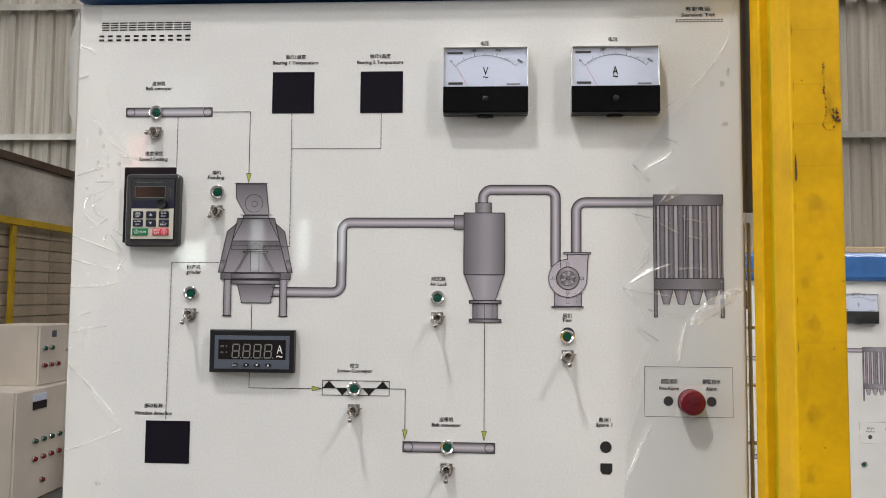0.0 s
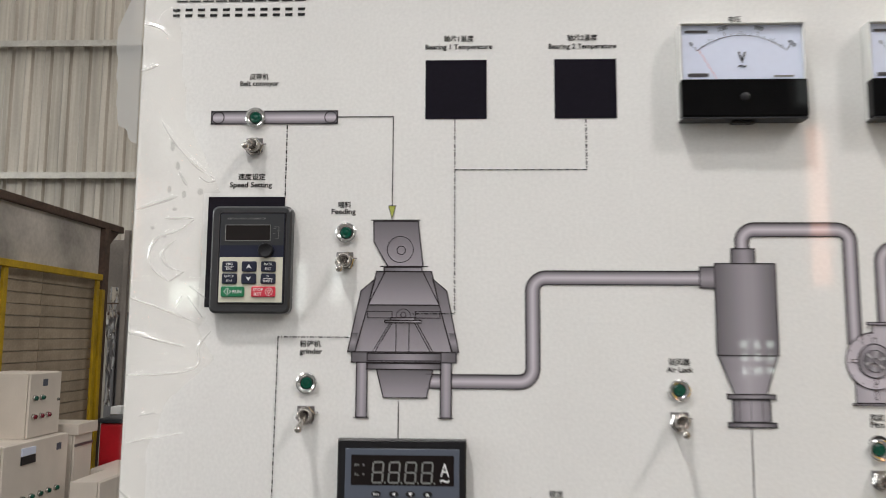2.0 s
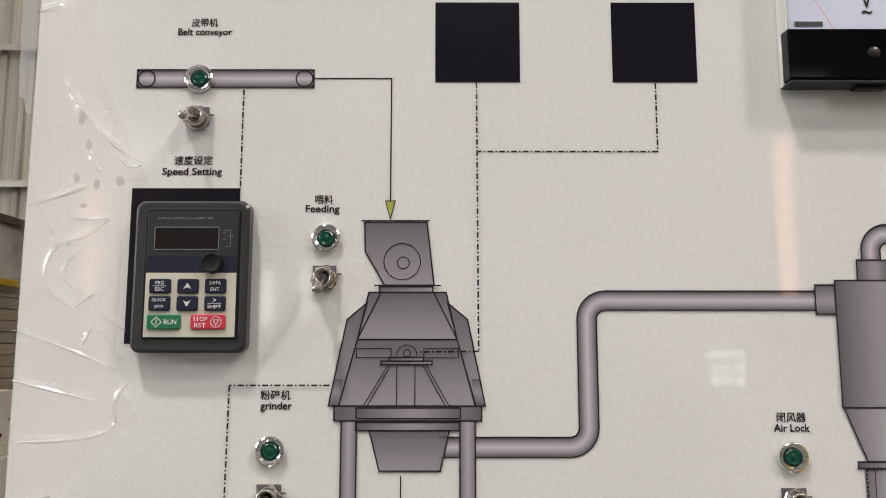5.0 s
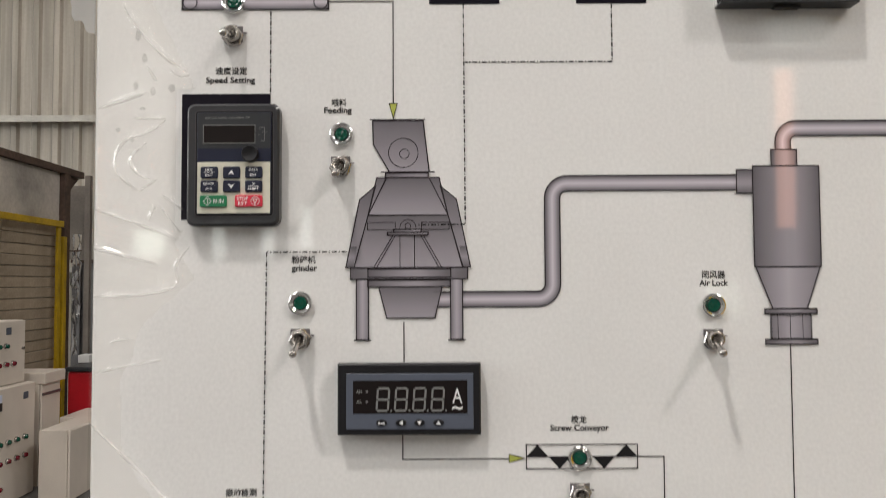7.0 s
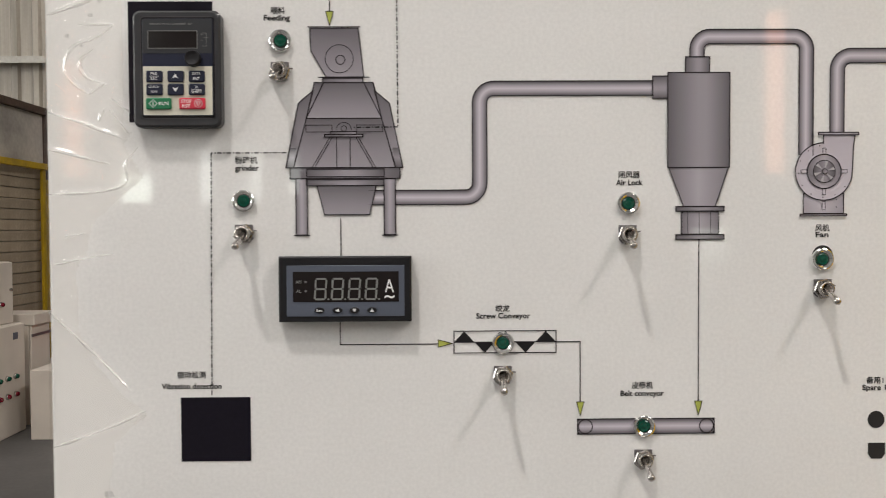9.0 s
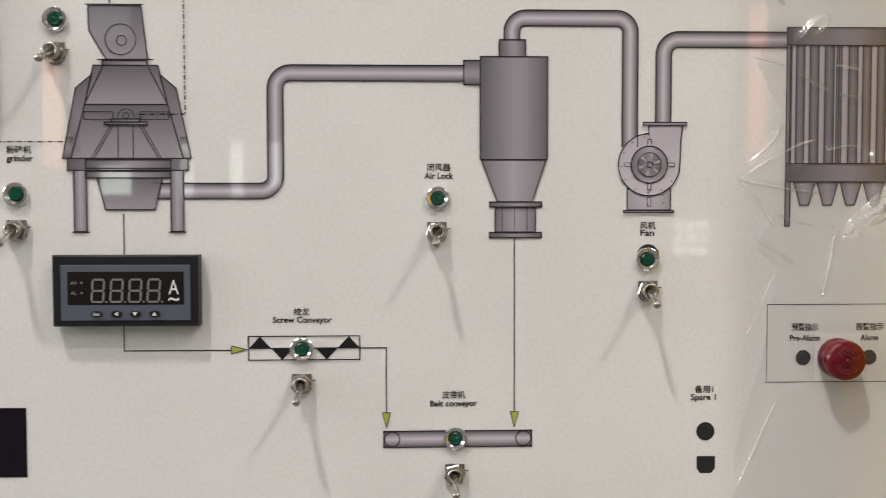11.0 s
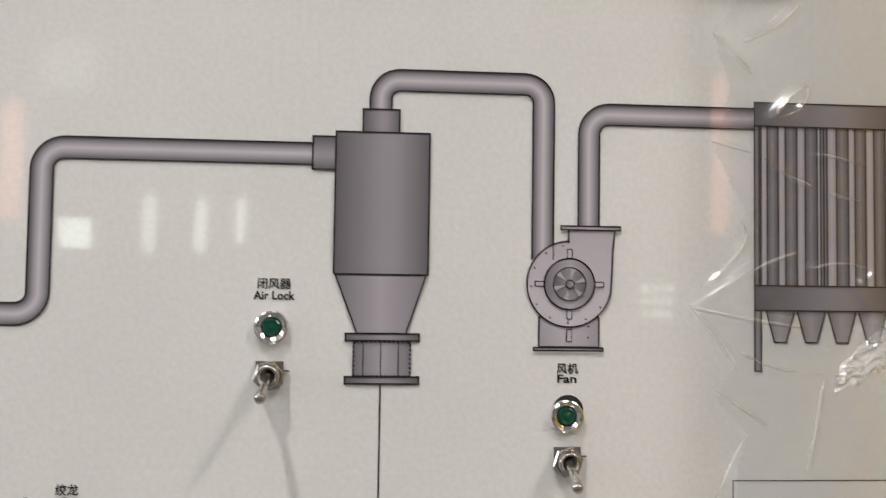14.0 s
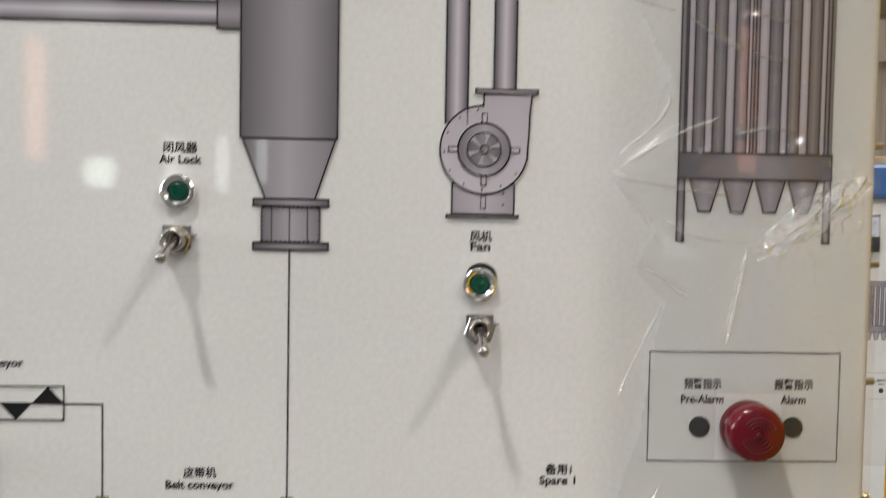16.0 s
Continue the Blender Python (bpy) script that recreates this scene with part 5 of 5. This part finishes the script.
for k in range(18):
    z = 1.544 - k * 0.066
    part("wire", boxed(-0.02, 0.012, -0.002, 0.002, z - 0.0018, z + 0.0018, 0.0008, 1), WIRE, guard)
for x in (-0.0185, -0.0105, -0.004):
    part("upright_wire", boxed(x, x + 0.004, -0.0066, -0.0026, 0.0, 1.6, 0.001, 1), WIRE, guard)
tagged(part("grey_bracket", boxed(0.333, 0.383, 0.03, 0.036, 1.61, 2.3, 0.001), GREY_STEEL), "dark grey steel strip hanging beside the column", "bracket")

# ---- clear protective film on the door ----
LEFT_UPPER = [
    [(-0.4345, 1.8), (-0.42, 1.796), (-0.413, 1.79)], [(-0.4345, 1.76), (-0.42, 1.765)],
    [(-0.415, 1.718), (-0.406, 1.703), (-0.387, 1.682), (-0.369, 1.671)], [(-0.383, 1.674), (-0.376, 1.668), (-0.369, 1.67)], [(-0.399, 1.677), (-0.392, 1.666)],
    [(-0.431, 1.647), (-0.398, 1.658)], [(-0.409, 1.64), (-0.385, 1.64)], [(-0.385, 1.639), (-0.398, 1.629), (-0.414, 1.626), (-0.42, 1.614), (-0.419, 1.601), (-0.403, 1.59)],
    [(-0.398, 1.623), (-0.411, 1.614), (-0.405, 1.601), (-0.393, 1.598)], [(-0.403, 1.59), (-0.391, 1.598)]]
LEFT_LOWER = [
    [(-0.4345, 1.578), (-0.407, 1.569), (-0.377, 1.557)], [(-0.388, 1.579), (-0.375, 1.562)], [(-0.4345, 1.551), (-0.409, 1.545), (-0.389, 1.54)],
    [(-0.4345, 1.518), (-0.395, 1.519), (-0.374, 1.525), (-0.379, 1.539), (-0.368, 1.552)], [(-0.396, 1.57), (-0.392, 1.579)], [(-0.387, 1.587), (-0.373, 1.577)],
    [(-0.4345, 1.433), (-0.402, 1.403), (-0.377, 1.376)], [(-0.4345, 1.333), (-0.391, 1.348), (-0.365, 1.36)], [(-0.43, 1.467), (-0.401, 1.473), (-0.387, 1.475)], [(-0.422, 1.487), (-0.408, 1.49)]]
RIGHT_UPPER = [
    [(0.241, 1.723), (0.278, 1.749), (0.313, 1.8)], [(0.235, 1.617), (0.247, 1.631), (0.255, 1.635)], [(0.255, 1.635), (0.252, 1.622), (0.235, 1.617)], [(0.261, 1.6), (0.285, 1.595)], [(0.265, 1.58), (0.285, 1.576)],
    [(0.204, 1.605), (0.224, 1.6)], [(0.231, 1.597), (0.244, 1.588), (0.257, 1.583)], [(0.22, 1.655), (0.24, 1.665), (0.25, 1.676)], [(0.238, 1.69), (0.255, 1.684)], [(0.205, 1.66), (0.225, 1.64)]]
RIGHT_LOWER = [
    [(0.193, 1.523), (0.205, 1.529), (0.226, 1.542), (0.248, 1.55)], [(0.199, 1.532), (0.216, 1.546), (0.223, 1.557), (0.221, 1.563)], [(0.193, 1.523), (0.203, 1.52), (0.227, 1.516), (0.254, 1.512)],
    [(0.193, 1.523), (0.207, 1.507), (0.218, 1.49)], [(0.254, 1.542), (0.272, 1.546), (0.285, 1.543)], [(0.262, 1.488), (0.258, 1.465), (0.253, 1.441)], [(0.206, 1.482), (0.224, 1.47), (0.233, 1.464)],
    [(0.221, 1.459), (0.206, 1.429), (0.201, 1.415)], [(0.196, 1.312), (0.222, 1.371)], [(0.22, 1.5), (0.235, 1.492), (0.262, 1.49)]]


rng = random.Random(11)
left_creases = [(c, 0.0044, 0.0024) for c in LEFT_UPPER + LEFT_LOWER]
right_creases = [(c, 0.0048, 0.0042) for c in RIGHT_UPPER + RIGHT_LOWER]


random_creases(right_creases, 46, 0.293, 1.502, 0.009, 0.009, 0.004, 0.011, 0.0032, 0.0038)
random_creases(right_creases, 14, 0.307, 1.52, 0.008, 0.012, 0.004, 0.01, 0.003, 0.003)
random_creases(right_creases, 16, 0.26, 1.58, 0.04, 0.12, 0.008, 0.02, 0.004, 0.0014)
random_creases(left_creases, 30, -0.41, 1.56, 0.014, 0.14, 0.006, 0.02, 0.0035, 0.0011)


BORDER = ((1.26, -0.4), (1.335, -0.39), (1.355, -0.367), (1.377, -0.39), (1.41, -0.414), (1.46, -0.416), (1.5, -0.4), (1.53, -0.366), (1.553, -0.38), (1.58, -0.366), (1.66, -0.366), (1.72, -0.396), (1.86, -0.413))


RIGHT_BORDER = ((1.29, 0.192), (1.35, 0.198), (1.4, 0.213), (1.44, 0.219), (1.459, 0.222), (1.477, 0.2077), (1.495, 0.2176), (1.5207, 0.195), (1.545, 0.213), (1.57, 0.2225), (1.6, 0.206), (1.63, 0.215), (1.66, 0.205), (1.7, 0.235), (1.75, 0.278), (1.8, 0.311), (1.86, 0.322))


def past_left_border(x, z):
    """Beyond the tongued inner border of the film on the hinge side."""
    zs, xs = zip(*BORDER)
    return x > float(np.interp(z, zs, xs)) + 0.0025 * noise.noise(Vector((z * 60, 0, 0)))


def past_right_border(x, z):
    zs, xs = zip(*RIGHT_BORDER)
    return x < float(np.interp(z, zs, xs)) + 0.0025 * noise.noise(Vector((z * 60, 0, 3)))


def flap_sheet():
    """A loose strip of film billowing back from the door's edge, widest above and running out to a point."""
    bm, nz, nx, rows = bmesh.new(), 80, 10, []
    for j in range(nz + 1):
        z = 1.7 + (1.853 - 1.7) * j / nz
        w = min((z - 1.7) / 0.053, 1.0) * 0.019 + max(0.0, z - 1.753) * 0.05 + 0.0008 * math.sin(z * 210)
        row = []
        for i in range(nx + 1):
            u = i / nx
            fold = 0.0025 * noise.noise(Vector((u * 1.7, z * 26, 4))) + 0.0007 * noise.noise(Vector((u * 5, z * 80, 8)))
            row.append(bm.verts.new((-0.4378 - 3.65 * w * u, 0.002 + 5.5 * w * u + fold * u, z)))
        rows.append(row)
    for j in range(nz):
        for i in range(nx):
            bm.faces.new((rows[j][i], rows[j][i + 1], rows[j + 1][i + 1], rows[j + 1][i])).smooth = True
    return bm


left = part("protective_film", film_sheet(-0.4366, -0.366, 1.26, 1.852, 0.0013, left_creases, 0.0016, lambda x, z: 0.0, [(-0.38, -0.36, 1.563, 1.66)], past_left_border), FILM)
tagged(left, "wrinkled clear plastic film peeling along the door's edge", "plastic film", group="protective film")
left.visible_shadow = False
flap = part("loose_flap", flap_sheet(), FILM_FLAP, left, "whitish loose flap of film")
flap.visible_shadow = False
right = part("protective_film", film_sheet(0.19, 0.329, 1.29, 1.852, 0.0013, right_creases, 0.0016, lambda x, z: 0.0, [(0.25, 0.283, 1.382, 1.416)], past_right_border), FILM)
tagged(right, "crumpled clear plastic film over the printed dust collector", "plastic film", group="protective film")
right.visible_shadow = False


def bunch():
    """The film's bunched corner, several layers pressed into sharp little folds."""
    bm, n, m = bmesh.new(), 96, 64
    grid = []
    for j in range(m + 1):
        row = []
        for i in range(n + 1):
            u, v = i / n * 2 - 1, j / m * 2 - 1
            x, z = 0.291 + 0.03 * u + 0.005 * v + 0.003 * noise.noise(Vector((v * 3, 0, 2))), 1.503 + 0.014 * v + 0.017 * u + 0.003 * noise.noise(Vector((u * 3, 1, 2)))
            k = max(0.0, 1 - (u * u + v * v) * 0.6)
            h = 0.0062 + 0.0085 * k * (0.6 - abs(noise.noise(Vector((u * 3.0, v * 2.2, 7))))) + 0.0045 * k * (0.5 - abs(noise.noise(Vector((u * 6.5 + v * 2, v * 5, 3))))) + 0.0018 * (0.5 - abs(noise.noise(Vector((u * 15, v * 11 - u * 4, 6)))))
            row.append(bm.verts.new((x, -h, z)))
        grid.append(row)
    for j in range(m):
        for i in range(n):
            u, v = (i + 0.5) / n * 2 - 1, (j + 0.5) / m * 2 - 1
            if u * u + v * v + 0.5 * noise.noise(Vector((u * 2.5, v * 2.5, 4))) < 0.8:
                bm.faces.new((grid[j][i], grid[j][i + 1], grid[j + 1][i + 1], grid[j + 1][i])).smooth = True
    bmesh.ops.delete(bm, geom=[v for v in bm.verts if not v.link_faces], context="VERTS")
    return bm


def fold_lines(creases, seed):
    """The bright lines of the sharp folds, painted as narrow milky strips of uneven width, one mesh each."""
    for c, pts in enumerate(creases):
        bm = bmesh.new()
        for _ in range(3):
            pts = [pts[0]] + [q for a, b in zip(pts, pts[1:]) for q in ((a[0] * 0.75 + b[0] * 0.25, a[1] * 0.75 + b[1] * 0.25), (a[0] * 0.25 + b[0] * 0.75, a[1] * 0.25 + b[1] * 0.75))] + [pts[-1]]
        edge, n = [], len(pts) - 1
        for i, (x, z) in enumerate(pts):
            (ax, az), (bx, bz) = pts[max(i - 1, 0)], pts[min(i + 1, n)]
            d = math.hypot(bx - ax, bz - az) or 1.0
            w = 0.001 * min(1.0, 4 * i / n + 0.1, 4 * (n - i) / n + 0.1) * max(0.12, 0.75 + 1.3 * noise.noise(Vector((x * 70, z * 70, seed + c))))
            ox, oz = -(bz - az) / d * w, (bx - ax) / d * w
            edge.append((bm.verts.new((x + ox, -0.0052, z + oz)), bm.verts.new((x, -0.0062, z)), bm.verts.new((x - ox, -0.0052, z - oz))))
        for p, q in zip(edge, edge[1:]):
            bm.faces.new((p[0], p[1], q[1], q[0]))
            bm.faces.new((p[1], p[2], q[2], q[1]))
        yield bm


for sheet_film, folds in ((left, LEFT_UPPER + LEFT_LOWER), (right, RIGHT_UPPER + RIGHT_LOWER)):
    for bm in fold_lines(folds, 3):
        part("fold", bm, FILM_FOLD, sheet_film, "milky strip painting the crease's bright line").visible_shadow = False
crumple = part("bunched_corner", bunch(), FILM_BUNCH, right, "whitish crumpled film")
crumple.visible_shadow = False

# ---- grey smudges on the door ----
SMUDGE = bpy.data.materials.new("grey_smudge")
SMUDGE.use_nodes = True
SMUDGE.node_tree.nodes["Principled BSDF"].inputs["Base Color"].default_value = (0.2, 0.19, 0.18, 1)
SMUDGE.node_tree.nodes["Principled BSDF"].inputs["Alpha"].default_value = 0.2
for cx, cz, rx, rz in ((-0.407, 1.699, 0.0022, 0.0045), (-0.402, 1.683, 0.002, 0.0035), (-0.408, 1.664, 0.0018, 0.003), (-0.396, 1.66, 0.0018, 0.0032), (-0.383, 1.662, 0.003, 0.003), (-0.403, 1.648, 0.002, 0.0015), (-0.42, 1.633, 0.002, 0.0016),
                       (-0.41, 1.626, 0.0016, 0.0012), (0.313, 1.765, 0.002, 0.006), (0.306, 1.752, 0.003, 0.004), (0.309, 1.706, 0.004, 0.003), (-0.395, 1.297, 0.004, 0.003)):
    pts = [(cx + rx * rng.uniform(0.7, 1.15) * math.cos(k * math.pi / 7), cz + rz * rng.uniform(0.7, 1.15) * math.sin(k * math.pi / 7)) for k in range(14)]
    part("smudge", flat(bmesh.new(), pts, Y2), SMUDGE, door)
